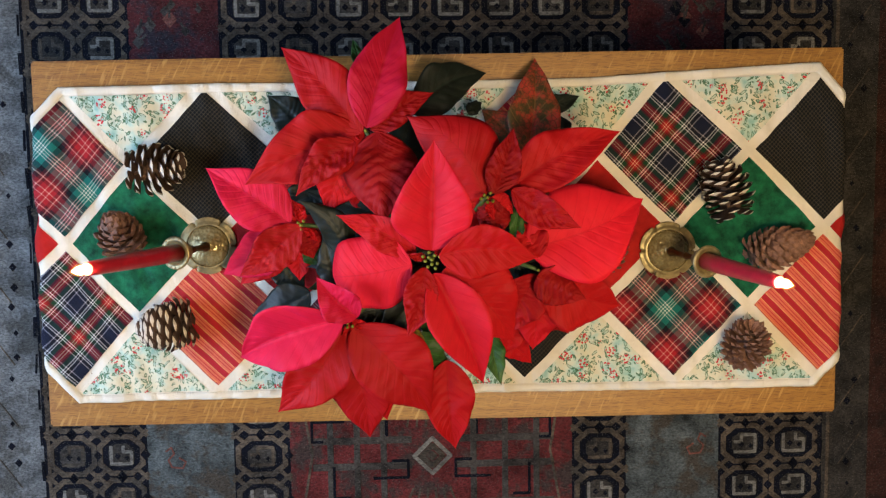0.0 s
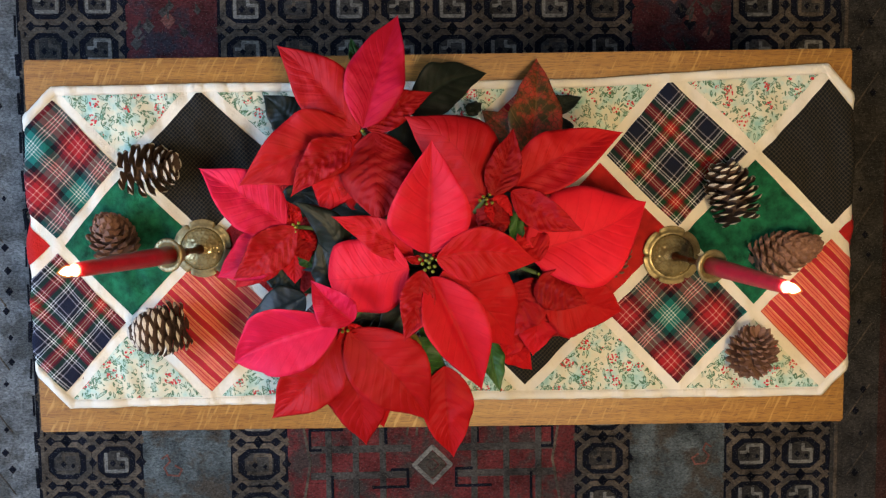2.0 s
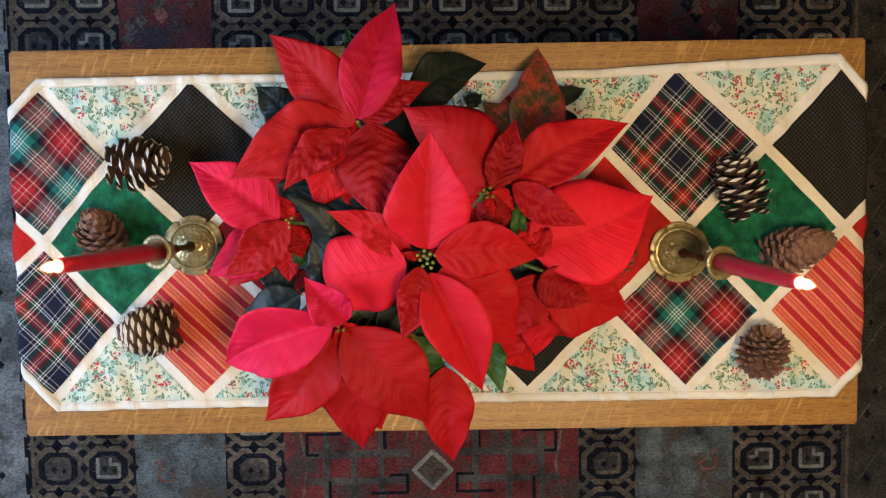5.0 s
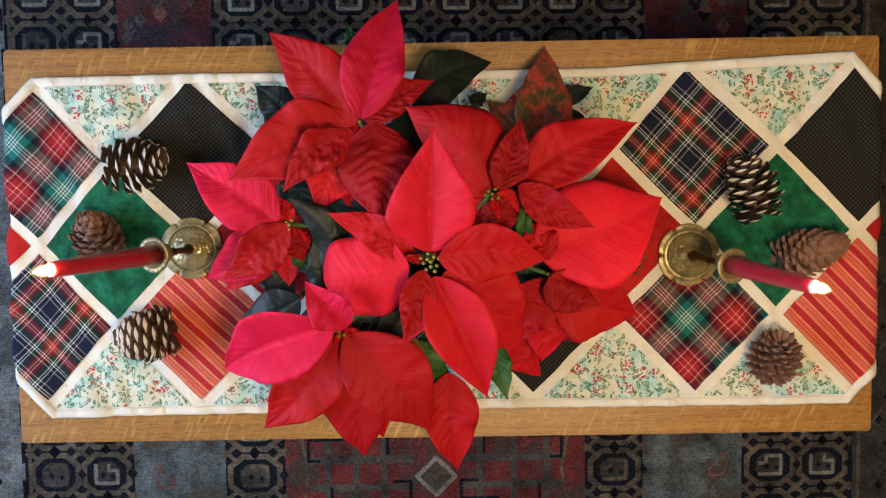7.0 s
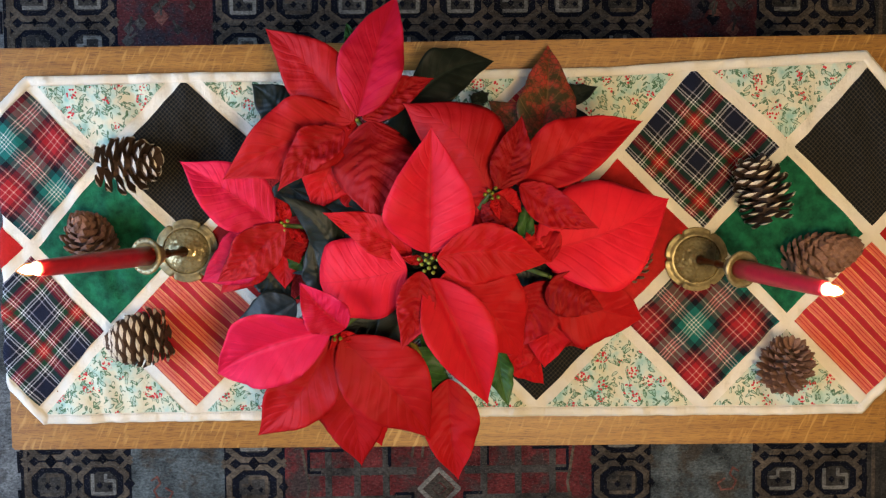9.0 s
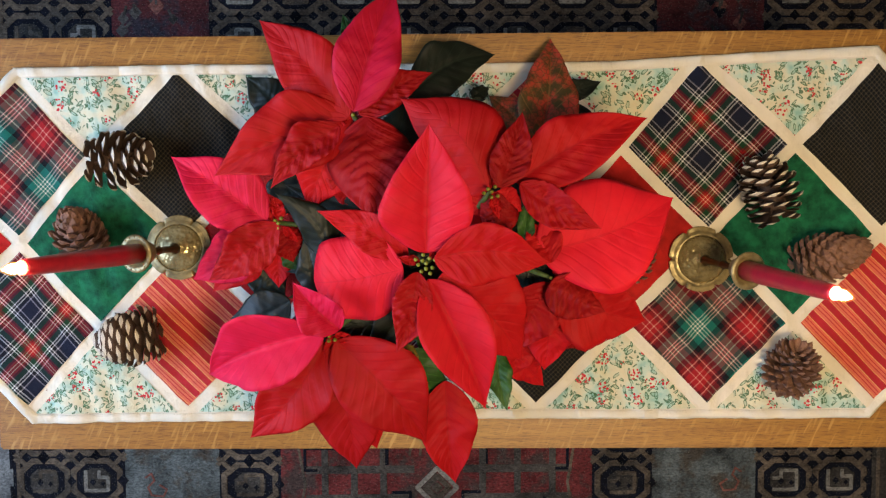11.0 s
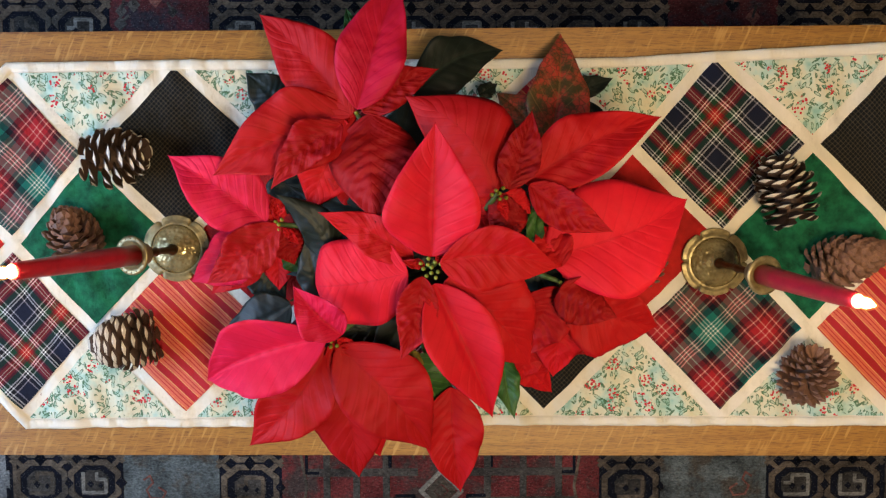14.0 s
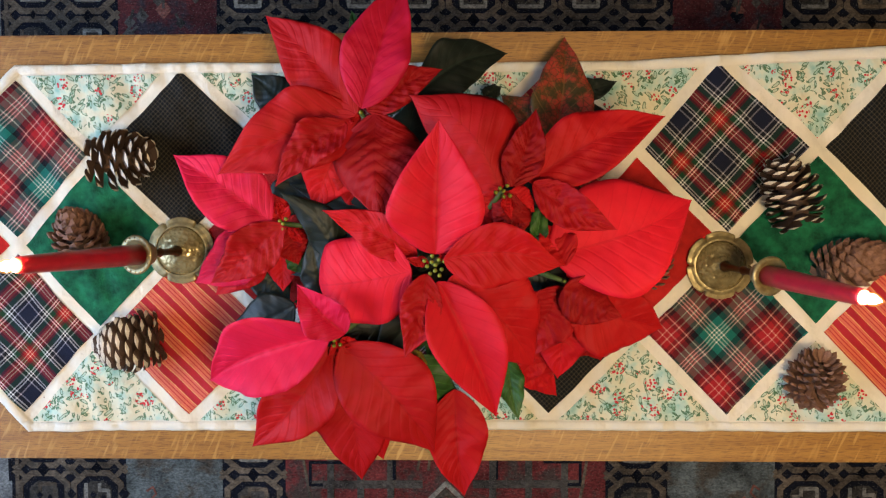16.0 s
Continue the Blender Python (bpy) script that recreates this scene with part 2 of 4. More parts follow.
def wool(name, colour, spread=0.45, second=None):
    m, nt, b = material(name, 0.95)
    b.inputs["Specular IOR Level"].default_value = 0.15
    v = coords(nt)
    fine = noisy(nt, coords(nt, (170, 300, 200)), 1.0, 5.0, 0.85)
    slow = noisy(nt, v, 16.0, 5.0, 0.65)
    colour = [c * 0.80 for c in colour]
    second = second and [c * 0.80 for c in second]
    lo, hi = [c * (1 - spread) for c in colour], [min(1, c * (1 + spread)) for c in colour]
    c = ramp(nt, slow, [(0.32, lo), (0.68, hi)])
    if second:
        patch = noisy(nt, coords(nt), 13.0, 4.0, 0.7)
        c = blend(nt, ramp(nt, patch, [(0.50, 0.0), (0.60, 0.85)]), c, second)
    c = blend(nt, 0.85, c, ramp(nt, fine, [(0.36, 0.10), (0.62, 1.0)]), "MULTIPLY")
    specks = calc(nt, "LESS_THAN", cells(nt, coords(nt, (1, 1.7, 1)), 260.0), 0.17)
    c = blend(nt, calc(nt, "MULTIPLY", specks, 0.45), c, (0.24, 0.22, 0.19))
    paint(nt, b, c)
    bump(nt, b, fine, 0.8, 0.002)
    return m


def cone_material(name, low, high):
    m, nt, b = material(name, 0.7)
    info = nt.nodes.new("ShaderNodeObjectInfo")
    n = noisy(nt, coords(nt, (1, 1, 1)), 160.0, 5.0)
    c = ramp(nt, n, [(0.3, low), (0.7, high)])
    c = blend(nt, 0.5, c, ramp(nt, info.outputs["Random"], [(0.0, (0.45, 0.4, 0.36)), (1.0, (1, 1, 1))]), "MULTIPLY")
    paint(nt, b, c)
    bump(nt, b, n, 0.5, 0.001)
    return m


OAK = oak_material()
CREAM = cotton("cream_cotton", (0.78, 0.73, 0.60), 0.06)
GREEN = cotton("green_batik_cotton", (0.008, 0.105, 0.050), 0.7, 55.0)
RED = cotton("red_cotton", (0.42, 0.014, 0.012), 0.35, 30.0)
K, W, N, T = (0.008, 0.009, 0.013), (0.70, 0.67, 0.60), (0.010, 0.013, 0.030), (0.012, 0.150, 0.125)
TR = (0.40, 0.018, 0.016)
TW, TG = (0.80, 0.80, 0.78), (0.012, 0.050, 0.022)
LIL, DK, PALE = (0.42, 0.40, 0.44), (0.16, 0.010, 0.014), (0.80, 0.52, 0.36)
TARTAN = plaid("black_red_tartan", [(0.0, K), (0.03, LIL), (0.052, N), (0.31, LIL), (0.335, K), (0.40, TW), (0.424, K), (0.45, TW), (0.472, TG), (0.56, DK), (0.60, TR), (0.645, PALE), (0.662, TR), (0.70, PALE), (0.717, TR), (0.76, DK), (0.80, TG), (0.890, TW), (0.912, K), (0.94, TW), (0.962, K)], 2.0, (0.05, 0.37))
DR = (0.11, 0.012, 0.016)
PR = (0.38, 0.016, 0.022)
PK = (0.66, 0.36, 0.28)
PLAID = plaid("red_green_plaid", [(0.0, PR), (0.03, PK), (0.048, PR), (0.12, DR), (0.17, PK), (0.188, DR), (0.22, K), (0.30, T), (0.40, W), (0.417, T), (0.445, W), (0.462, T), (0.49, W), (0.507, T), (0.535, W), (0.552, T), (0.67, K), (0.75, DR), (0.80, PK), (0.818, DR), (0.86, PR), (0.95, PK), (0.968, PR)], 1.55, (0.775, 0.83))
STRIPE, CHECK, HOLLY = stripe_material(), check_material(), holly_material()
BRACT = bract_material("red_bract", (0.38, 0.005, 0.007), (0.48, 0.006, 0.010), (0.57, 0.008, 0.014), 0.62)
BRACTS = {
    "red": BRACT,
    "bright": bract_material("bright_red_bract", (0.54, 0.008, 0.018), (0.60, 0.009, 0.024), (0.66, 0.011, 0.030), 0.42),
    "deep": bract_material("crimson_bract", (0.25, 0.004, 0.005), (0.32, 0.005, 0.007), (0.38, 0.005, 0.009), 0.8),
    # rose tone: cool window sheen on left-facing bracts, put into the colour
    "pink": bract_material("window_tinted_bract", (0.50, 0.007, 0.036), (0.57, 0.009, 0.048), (0.62, 0.011, 0.056), 0.45),
}
LEAF = {
    "leaf": leaf_material("green_leaf", (0.012, 0.045, 0.008), (0.035, 0.10, 0.018)),
    "dark": leaf_material("dark_green_leaf", (0.004, 0.007, 0.005), (0.009, 0.015, 0.011)),
    "mottled": leaf_material("mottled_leaf", (0.050, 0.040, 0.014), (0.11, 0.060, 0.024), (0.40, 0.045, 0.028)),
    "yellow": leaf_material("yellow_leaf", (0.12, 0.10, 0.01), (0.22, 0.15, 0.02)),
}
STEM = plain("green_stem", (0.05, 0.09, 0.02), 0.6, 0, 90, 0.3)
BUD = plain("yellow_green_bud", (0.22, 0.25, 0.025), 0.5, 0, 200, 0.4)
BRASS, WAX = brass_material("aged_brass", 0.90, -0.02, 0.5, 0.30), wax_material()
DOME_BRASS = brass_material("hammered_brass", 1.25, -0.16, 0.5, 0.8)
DARK_BRASS = plain("dark_brass_stem", (0.12, 0.065, 0.025), 0.38, 0.9, 90, 0.3)
FLAME = flame_material("flame", (1.0, 0.66, 0.28), 26.0)
FLAME_EDGE = bpy.data.materials.new("outer_flame")
FLAME_EDGE.use_nodes = True
edge_tree = FLAME_EDGE.node_tree
edge_glow = node(edge_tree, "ShaderNodeEmission", {"Color": (1.0, 0.42, 0.09, 1), "Strength": 2.2})
edge_clear = edge_tree.nodes.new("ShaderNodeBsdfTransparent")
edge_mix = node(edge_tree, "ShaderNodeMixShader", {0: 0.13, 1: edge_clear.outputs[0], 2: edge_glow.outputs[0]})
edge_tree.links.new(edge_mix.outputs[0], edge_tree.nodes["Material Output"].inputs[0])
# emission on the wax rim stands in for flame light passing through
FLAME_LIT_WAX = flame_material("flame_lit_wax", (1.0, 0.10, 0.05), 2.2)
WICK = plain("wick", (0.02, 0.015, 0.01), 0.9)
CONE = cone_material("dark_brown_cone_scale", (0.024, 0.012, 0.007), (0.10, 0.052, 0.030))
PLAIN_CONE = cone_material("brown_cone_scale", (0.080, 0.037, 0.023), (0.32, 0.165, 0.105))
FROST = plain("white_frosted_tip", (0.50, 0.46, 0.38), 0.75, 0, 240, 0.3)
POT = plain("plant_pot_foil", (0.30, 0.02, 0.02), 0.35, 0, 40, 0.3)
SOIL = plain("soil", (0.03, 0.02, 0.012), 0.95, 0, 200, 0.5, 0.003)
# unseen walls and ceiling are darkened to hold back bounced fill light
PLASTER = plain("muted_wall_plaster", (0.26, 0.21, 0.16), 0.9, 0, 40, 0.06)
FLOORING = plain("oak_flooring", (0.20, 0.10, 0.045), 0.5, 0, 30, 0.25)
MUTED_CEILING_PAINT = plain("muted_ceiling_paint", (0.42, 0.39, 0.35), 0.5, 0, 30, 0.04)


# ---- building helpers ----
def link_mesh(name, bm, mats, parent=None, label="", smooth=False):
    me = bpy.data.meshes.new(name)
    bmesh.ops.recalc_face_normals(bm, faces=bm.faces)
    bm.to_mesh(me)
    bm.free()
    for m in mats if isinstance(mats, (list, tuple)) else [mats]:
        me.materials.append(m)
    if smooth:
        for p in me.polygons:
            p.use_smooth = True
    ob = new(name, me)
    if parent is not None:
        ob.parent = parent
    if label:
        tagged(ob, label)
    return ob


def part(name, bm, mats, parent, label="", smooth=False):
    return link_mesh(name, bm, mats, parent, label, smooth)


def thing(name, place, label, category, group="", kind=""):
    ob = new(name)
    ob.location = place
    ob.empty_display_size = 0.02
    return tagged(ob, label, category, group, kind)


def add_box(bm, lo, hi, bevel=0.0):
    lo, hi = Vector(lo), Vector(hi)
    r = bmesh.ops.create_cube(bm, size=1.0)
    for v in r["verts"]:
        v.co = Vector([(lo[i] + hi[i]) / 2 + v.co[i] * (hi[i] - lo[i]) for i in range(3)])
    if bevel:
        edges = list({e for v in r["verts"] for e in v.link_edges})
        bmesh.ops.bevel(bm, geom=edges, offset=bevel, segments=2, affect="EDGES")


def lathe(bm, p0, p1, profile, segs=28, lobes=0, depth=0.0, mat=0):
    """Rings along the line p0 to p1: rows of (share of the way, radius)."""
    p0, p1 = Vector(p0), Vector(p1)
    q = (p1 - p0).to_track_quat("Z", "Y")
    rings = []
    for s, r in profile:
        c = p0.lerp(p1, s)
        ring = []
        for i in range(segs):
            a = 2 * math.pi * i / segs
            rr = r * (1 + depth * (abs(math.cos(lobes * a / 2)) ** 0.35 - 0.8) if lobes else 1)
            ring.append(bm.verts.new(c + q @ Vector((rr * math.cos(a), rr * math.sin(a), 0))))
        rings.append(ring)
    for a, b in zip(rings, rings[1:]):
        for i in range(segs):
            f = bm.faces.new((a[i], a[(i + 1) % segs], b[(i + 1) % segs], b[i]))
            f.material_index = mat
            f.smooth = True
    for ring in (rings[0], rings[-1]):
        f = bm.faces.new(ring)
        f.material_index = mat


# ---- room ----
def room():
    x0, x1, y0, y1, h, t = -1.75, 2.6, -2.6, 2.4, 2.45, 0.12
    bm = bmesh.new()
    add_box(bm, (x0, y0, -0.11), (x1, y1, -0.011))
    tagged(link_mesh("floor", bm, FLOORING), "brown oak floor under the rug", "floor", kind="structure")
    bm = bmesh.new()
    add_box(bm, (x0, y0, h), (x1, y1, h + 0.1))
    tagged(link_mesh("ceiling", bm, MUTED_CEILING_PAINT), "unseen plain grey ceiling, darkened to cut bounce light", "ceiling", kind="structure")
    for name, lo, hi in (("wall_north", (x0 - t, y1, -0.11), (x1 + t, y1 + t, h)), ("wall_south", (x0 - t, y0 - t, -0.11), (x1 + t, y0, h)), ("wall_east", (x1, y0, -0.11), (x1 + t, y1, h))):
        bm = bmesh.new()
        add_box(bm, lo, hi)
        tagged(link_mesh(name, bm, PLASTER), "unseen plain brown wall, darkened to cut bounce light", "wall", kind="structure")
    wy0, wy1, wz0, wz1 = WINDOW_Y - 0.7, WINDOW_Y + 0.7, WINDOW_Z - 0.6, WINDOW_Z + 0.6
    bm = bmesh.new()
    for lo, hi in (((x0 - t, y0, -0.11), (x0, wy0, h)), ((x0 - t, wy1, -0.11), (x0, y1, h)), ((x0 - t, wy0, -0.11), (x0, wy1, wz0)), ((x0 - t, wy0, wz1), (x0, wy1, h))):
        add_box(bm, lo, hi)
    tagged(link_mesh("wall_west", bm, PLASTER), "unseen plain brown wall with window opening, darkened to cut bounce light", "wall", kind="structure")


room()


# ---- rug ----
def rug():
    top = thing("rug", (0, 0, 0), "worn dark wool rug with navy fretwork and red medallion", "rug")
    bm = bmesh.new()
    add_box(bm, (-1.35, -1.05, -0.011), (1.35, 1.05, 0.0), 0.003)
    part("rug_body", bm, wool("dark_red_brown_wool", (0.075, 0.032, 0.024), 0.5, (0.035, 0.022, 0.018)), top, "dark red-brown wool rug ground")
    navy = wool("navy_wool", (0.008, 0.009, 0.016), 0.5)
    tan = wool("tan_wool", (0.155, 0.118, 0.082), 0.7, (0.085, 0.075, 0.060))
    pale = wool("pale_wool", (0.30, 0.28, 0.235), 0.4)
    grey = wool("grey_wool", (0.068, 0.060, 0.050), 0.6, (0.040, 0.038, 0.034))
    window_lit_grey = wool("window_lit_grey_wool", (0.25, 0.255, 0.245), 0.6, (0.12, 0.115, 0.10))
    teal = wool("teal_grey_wool", (0.135, 0.155, 0.150), 0.8, (0.105, 0.080, 0.055))
    wine = wool("wine_wool", (0.125, 0.030, 0.030), 0.5, (0.045, 0.048, 0.058))
    rust = wool("rust_wool", (0.19, 0.036, 0.034), 0.5, (0.075, 0.065, 0.055))
    pink = wool("pink_wool", (0.26, 0.10, 0.075), 0.4)

    def field(name, x0, x1, y0, y1, mat, z=0.0006):
        bm = bmesh.new()
        add_box(bm, (x0, y0, z - 0.0012), (x1, y1, z))
        part(name, bm, mat, top)

    # matching stripes: window light on the left, shade on the right, put into their greys
    field("border_stripe", -0.905, -0.735, -1.0, 1.0, window_lit_grey)
    field("border_stripe", 0.738, 0.828, -1.0, 1.0, grey)
    field("fret_field", -0.735, -0.545, -1.0, 1.0, navy)
    field("fret_field", 0.536, 0.738, -1.0, 1.0, navy)
    field("fret_field", -0.385, 0.357, 0.0, 1.0, navy)
    field("fret_field", -0.385, -0.280, -1.0, 0.0, navy)
    field("fret_field", 0.253, 0.357, -1.0, 0.0, navy)
    field("wine_panel", -0.545, -0.385, 0.0, 1.0, wine)
    field("wine_panel", 0.357, 0.536, 0.0, 1.0, wine)
    field("teal_panel", -0.545, -0.385, -1.0, 0.0, teal)
    field("teal_panel", 0.357, 0.536, -1.0, 0.0, teal)
    field("medallion_panel", -0.280, 0.253, -1.0, 0.0, rust)

    strokes = {"tan": bmesh.new(), "pale": bmesh.new(), "navy": bmesh.new(), "pink": bmesh.new(), "grey": bmesh.new(), "slate": bmesh.new()}

    def stroke(kind, pts, width, closed=False, z=0.0013):
        bm = strokes[kind]
        pts = [Vector((p[0], p[1], 0)) for p in pts]
        count = len(pts)
        for i in range(count if closed else count - 1):
            a, b = pts[i], pts[(i + 1) % count]
            d = (b - a).normalized()
            n = Vector((-d.y, d.x, 0)) * width / 2
            a2, b2 = a - d * width * 0.25, b + d * width * 0.25
            lift = Vector((0, 0, z + random.uniform(0, 0.0003)))
            low = Vector((0, 0, 0.0002))
            v = [bm.verts.new(p) for p in (a2 - n + lift, b2 - n + lift, b2 + n + lift, a2 + n + lift, a2 - n * 1.1 + low, b2 - n * 1.1 + low, b2 + n * 1.1 + low, a2 + n * 1.1 + low)]
            bm.faces.new(v[:4])
            for k in range(4):
                bm.faces.new((v[k], v[4 + k], v[4 + (k + 1) % 4], v[(k + 1) % 4]))

    def dot(kind, x, y, r, z=0.0018):
        bm = strokes[kind]
        c = bm.verts.new((x, y, z))
        ring = [bm.verts.new((x + r * math.cos(a), y + 1.15 * r * math.sin(a), z - 0.0004)) for a in (0, math.pi / 2, math.pi, 1.5 * math.pi)]
        for i in range(4):
            bm.faces.new((c, ring[i], ring[(i + 1) % 4]))

    def plate(kind, x, y, a, b, k, z):
        bm = strokes[kind]
        ring = [bm.verts.new((x + p, y + q, z)) for p, q in ((a, b * k), (a * k, b), (-a * k, b), (-a, b * k), (-a, -b * k), (-a * k, -b), (a * k, -b), (a, -b * k))]
        bm.faces.new(ring)

    def motif(x, y, w, h, turned):
        a, b, k = w * 0.44, h * 0.42, 0.48
        octagon = [(a, b * k), (a * k, b), (-a * k, b), (-a, b * k), (-a, -b * k), (-a * k, -b), (a * k, -b), (a, -b * k)]
        stroke("tan", [(x + p, y + q) for p, q in octagon], 0.0095, True)
        plate(random.choice(("grey", "grey", "slate")), x, y, a * 0.60, b * 0.62, 0.45, 0.0010)
        kind = random.choice(("pale", "pale", "pale", "tan"))
        s, g = w * 0.21, h * 0.20
        hook = [(-s, g), (-s, -g), (s, -g), (s, g * 0.35), (s * 0.2, g * 0.35), (s * 0.2, g)]
        if turned:
            hook = [(-q * s / g, p * g / s) for p, q in hook]
        stroke(kind, [(x + p, y + q) for p, q in hook], 0.0058)
        dot("navy", x - s * 0.35, y - g * 0.1, 0.006, 0.0019)
        dot("navy", x + s * 0.55, y - g * 0.3, 0.0045, 0.0019)
        for sx in (-1, 1):
            for sy in (-1, 1):
                stroke("tan", [(x + sx * a * 0.70, y + sy * b * 0.74), (x + sx * w * 0.54, y + sy * h * 0.56)], 0.0072)
        for sy in (-1, 1):
            dot("navy", x, y + sy * h * 0.5, 0.011)
        dot("navy", x + w * 0.5, y, 0.010)

    def frets(x0, x1, n, y0, y1, pitch):
        w = (x1 - x0) / n
        rows = int(round((y1 - y0) / pitch))
        for j in range(rows):
            for i in range(n):
                motif(x0 + w * (i + 0.5), y0 + pitch * (j + 0.5), w, pitch, (i + j) % 2 == 1)

    frets(-0.727, -0.549, 2, -0.886, 0.71, 0.083)
    frets(0.540, 0.730, 2, -0.897, 0.71, 0.083)
    frets(-0.383, -0.284, 1, -0.896, 0.0, 0.083)
    frets(0.257, 0.355, 1, -0.899, 0.0, 0.083)
    frets(-0.380, 0.353, 8, 0.055, 0.72, 0.074)

    # guard lines, dots and zigzags on the border stripes
    for x, side in ((-0.790, -1), (0.783, 1)):
        for j in range(46):
            y = -0.95 + j * 0.042
            if random.random() < 0.6:
                dot("navy", x + random.uniform(-0.012, 0.02), y + random.uniform(-0.008, 0.008), random.uniform(0.004, 0.0075))
        zig = [(x + (0.028 if j % 2 else -0.012) * side, -0.95 + j * 0.058) for j in range(33)]
        for a, b in zip(zig[::2], zig[1::2]):
            stroke("tan", (a, b), 0.0022)
    for x in (-0.738, 0.737):
        for j in range(28):
            w = random.uniform(0.003, 0.007)
            stroke("navy", [(x + random.uniform(-0.003, 0.003), -0.95 + j * 0.068), (x, -0.915 + j * 0.068)], w)
        stroke("tan", [(x + 0.012, -0.98), (x + 0.012, 0.98)], 0.006)

    # medallion: grey lattice, black hooks, a diamond in the middle
    for x in (-0.205, -0.155, -0.105, 0.065, 0.125, 0.185):
        stroke("slate", [(x, -0.6405), (x, -0.2605)], 0.011)
    for y in (-0.29, -0.365, -0.415, -0.465, -0.54):
        stroke("slate", [(-0.235, y), (-0.055, y)], 0.013, False, 0.0010)
        stroke("slate", [(0.035, y), (0.215, y)], 0.013, False, 0.0010)
    for sx in (-1, 1):
        c = -0.014
        stroke("navy", [(c + sx * 0.165, -0.3775), (c + sx * 0.225, -0.3775), (c + sx * 0.225, -0.4155), (c + sx * 0.205, -0.4155)], 0.0050)
        stroke("navy", [(c + sx * 0.085, -0.3605), (c + sx * 0.085, -0.4055)], 0.0060)
        stroke("navy", [(c + sx * 0.075, -0.4555), (c + sx * 0.045, -0.4555), (c + sx * 0.045, -0.4885), (c + sx * 0.11, -0.4885)], 0.0052)
        stroke("navy", [(c + sx * 0.185, -0.4655), (c + sx * 0.185, -0.5255), (c + sx * 0.155, -0.5255)], 0.0052)
        stroke("tan", [(c + sx * 0.245, -0.3205), (c + sx * 0.225, -0.4405), (c + sx * 0.25, -0.5805)], 0.0045)
    for r, kind, wd in ((0.034, "pale", 0.0075), (0.020, "tan", 0.0090), (0.006, "tan", 0.006)):
        stroke(kind, [(-0.013 + r, -0.4475), (-0.013, -0.4475 + r), (-0.013 - r, -0.4475), (-0.013, -0.4475 - r)], wd, True)
    for k in range(6):
        stroke("tan", [(-0.050 + k * 0.014, -0.3305), (-0.060 + k * 0.018, -0.3905)], 0.004)
        stroke("tan", [(-0.050 + k * 0.014, -0.5105), (-0.080 + k * 0.026, -0.5905)], 0.004)
    # faded hooks on the teal panels
    for cx, sx in ((-0.497, 1), (0.497, -1)):
        stroke("pink", [(cx - sx * 0.014, -0.425), (cx - sx * 0.004, -0.418), (cx + sx * 0.001, -0.430), (cx - sx * 0.010, -0.442), (cx - sx * 0.004, -0.456), (cx + sx * 0.016, -0.458), (cx + sx * 0.022, -0.446), (cx + sx * 0.010, -0.438)], 0.0032)
    rng = random.Random(11)
    for cx in (-0.465, 0.447):
        for k in range(16):
            x, y, r = cx + rng.uniform(-0.065, 0.065), rng.uniform(0.25, 0.46), rng.uniform(0.006, 0.014)
            dot(rng.choice(("grey", "slate", "navy", "pink")), x, y, r, 0.0014)
            stroke(rng.choice(("grey", "slate")), [(x, y), (x + rng.uniform(-0.02, 0.02), y + rng.uniform(0.01, 0.03))], 0.004)
    mats = {"tan": tan, "pale": pale, "navy": navy, "pink": pink, "grey": grey, "slate": wool("slate_wool", (0.095, 0.085, 0.072), 0.6)}
    for kind, bm in strokes.items():
        ob = part("woven_pattern", bm, mats[kind], top)
        tagged(ob, kind + " woven pattern of the rug", kind="stuff")


rug()

# ---- coffee table ----
TX, TY, TZ = 0.560, 0.2565, 0.430


def coffee_table():
    top = thing("coffee_table", (0, 0, 0), "rectangular quartersawn oak coffee table standing on rug", "table")
    bm = bmesh.new()
    add_box(bm, (-TX, -TY, TZ - 0.028), (TX, TY, TZ), 0.0025)
    for v in bm.verts:
        v.co.y *= 1 + 0.0165 * v.co.x / TX
    part("tabletop", bm, OAK, top, "honey-brown quartersawn oak top")
    for sx in (-1, 1):
        for sy in (-1, 1):
            bm = bmesh.new()
            cx, cy = sx * (TX - 0.065), sy * (TY - 0.055)
            add_box(bm, (cx - 0.024, cy - 0.024, 0.0), (cx + 0.024, cy + 0.024, TZ - 0.028), 0.002)
            part("leg", bm, OAK, top)
    for sy in (-1, 1):
        bm = bmesh.new()
        y = sy * (TY - 0.055)
        add_box(bm, (-TX + 0.09, y - 0.010, TZ - 0.11), (TX - 0.09, y + 0.010, TZ - 0.029), 0.001)
        part("apron", bm, OAK, top)
    for sx in (-1, 1):
        bm = bmesh.new()
        x = sx * (TX - 0.065)
        add_box(bm, (x - 0.010, -TY + 0.08, TZ - 0.11), (x + 0.010, TY - 0.08, TZ - 0.029), 0.001)
        part("apron", bm, OAK, top)


coffee_table()

# ---- quilted table runner ----
CY, AX, AY, HALF, ENDX = 0.0098, 0.1066, 0.1082, 0.2210, 0.524
EY = 0.0042
BEND = TX - 0.006


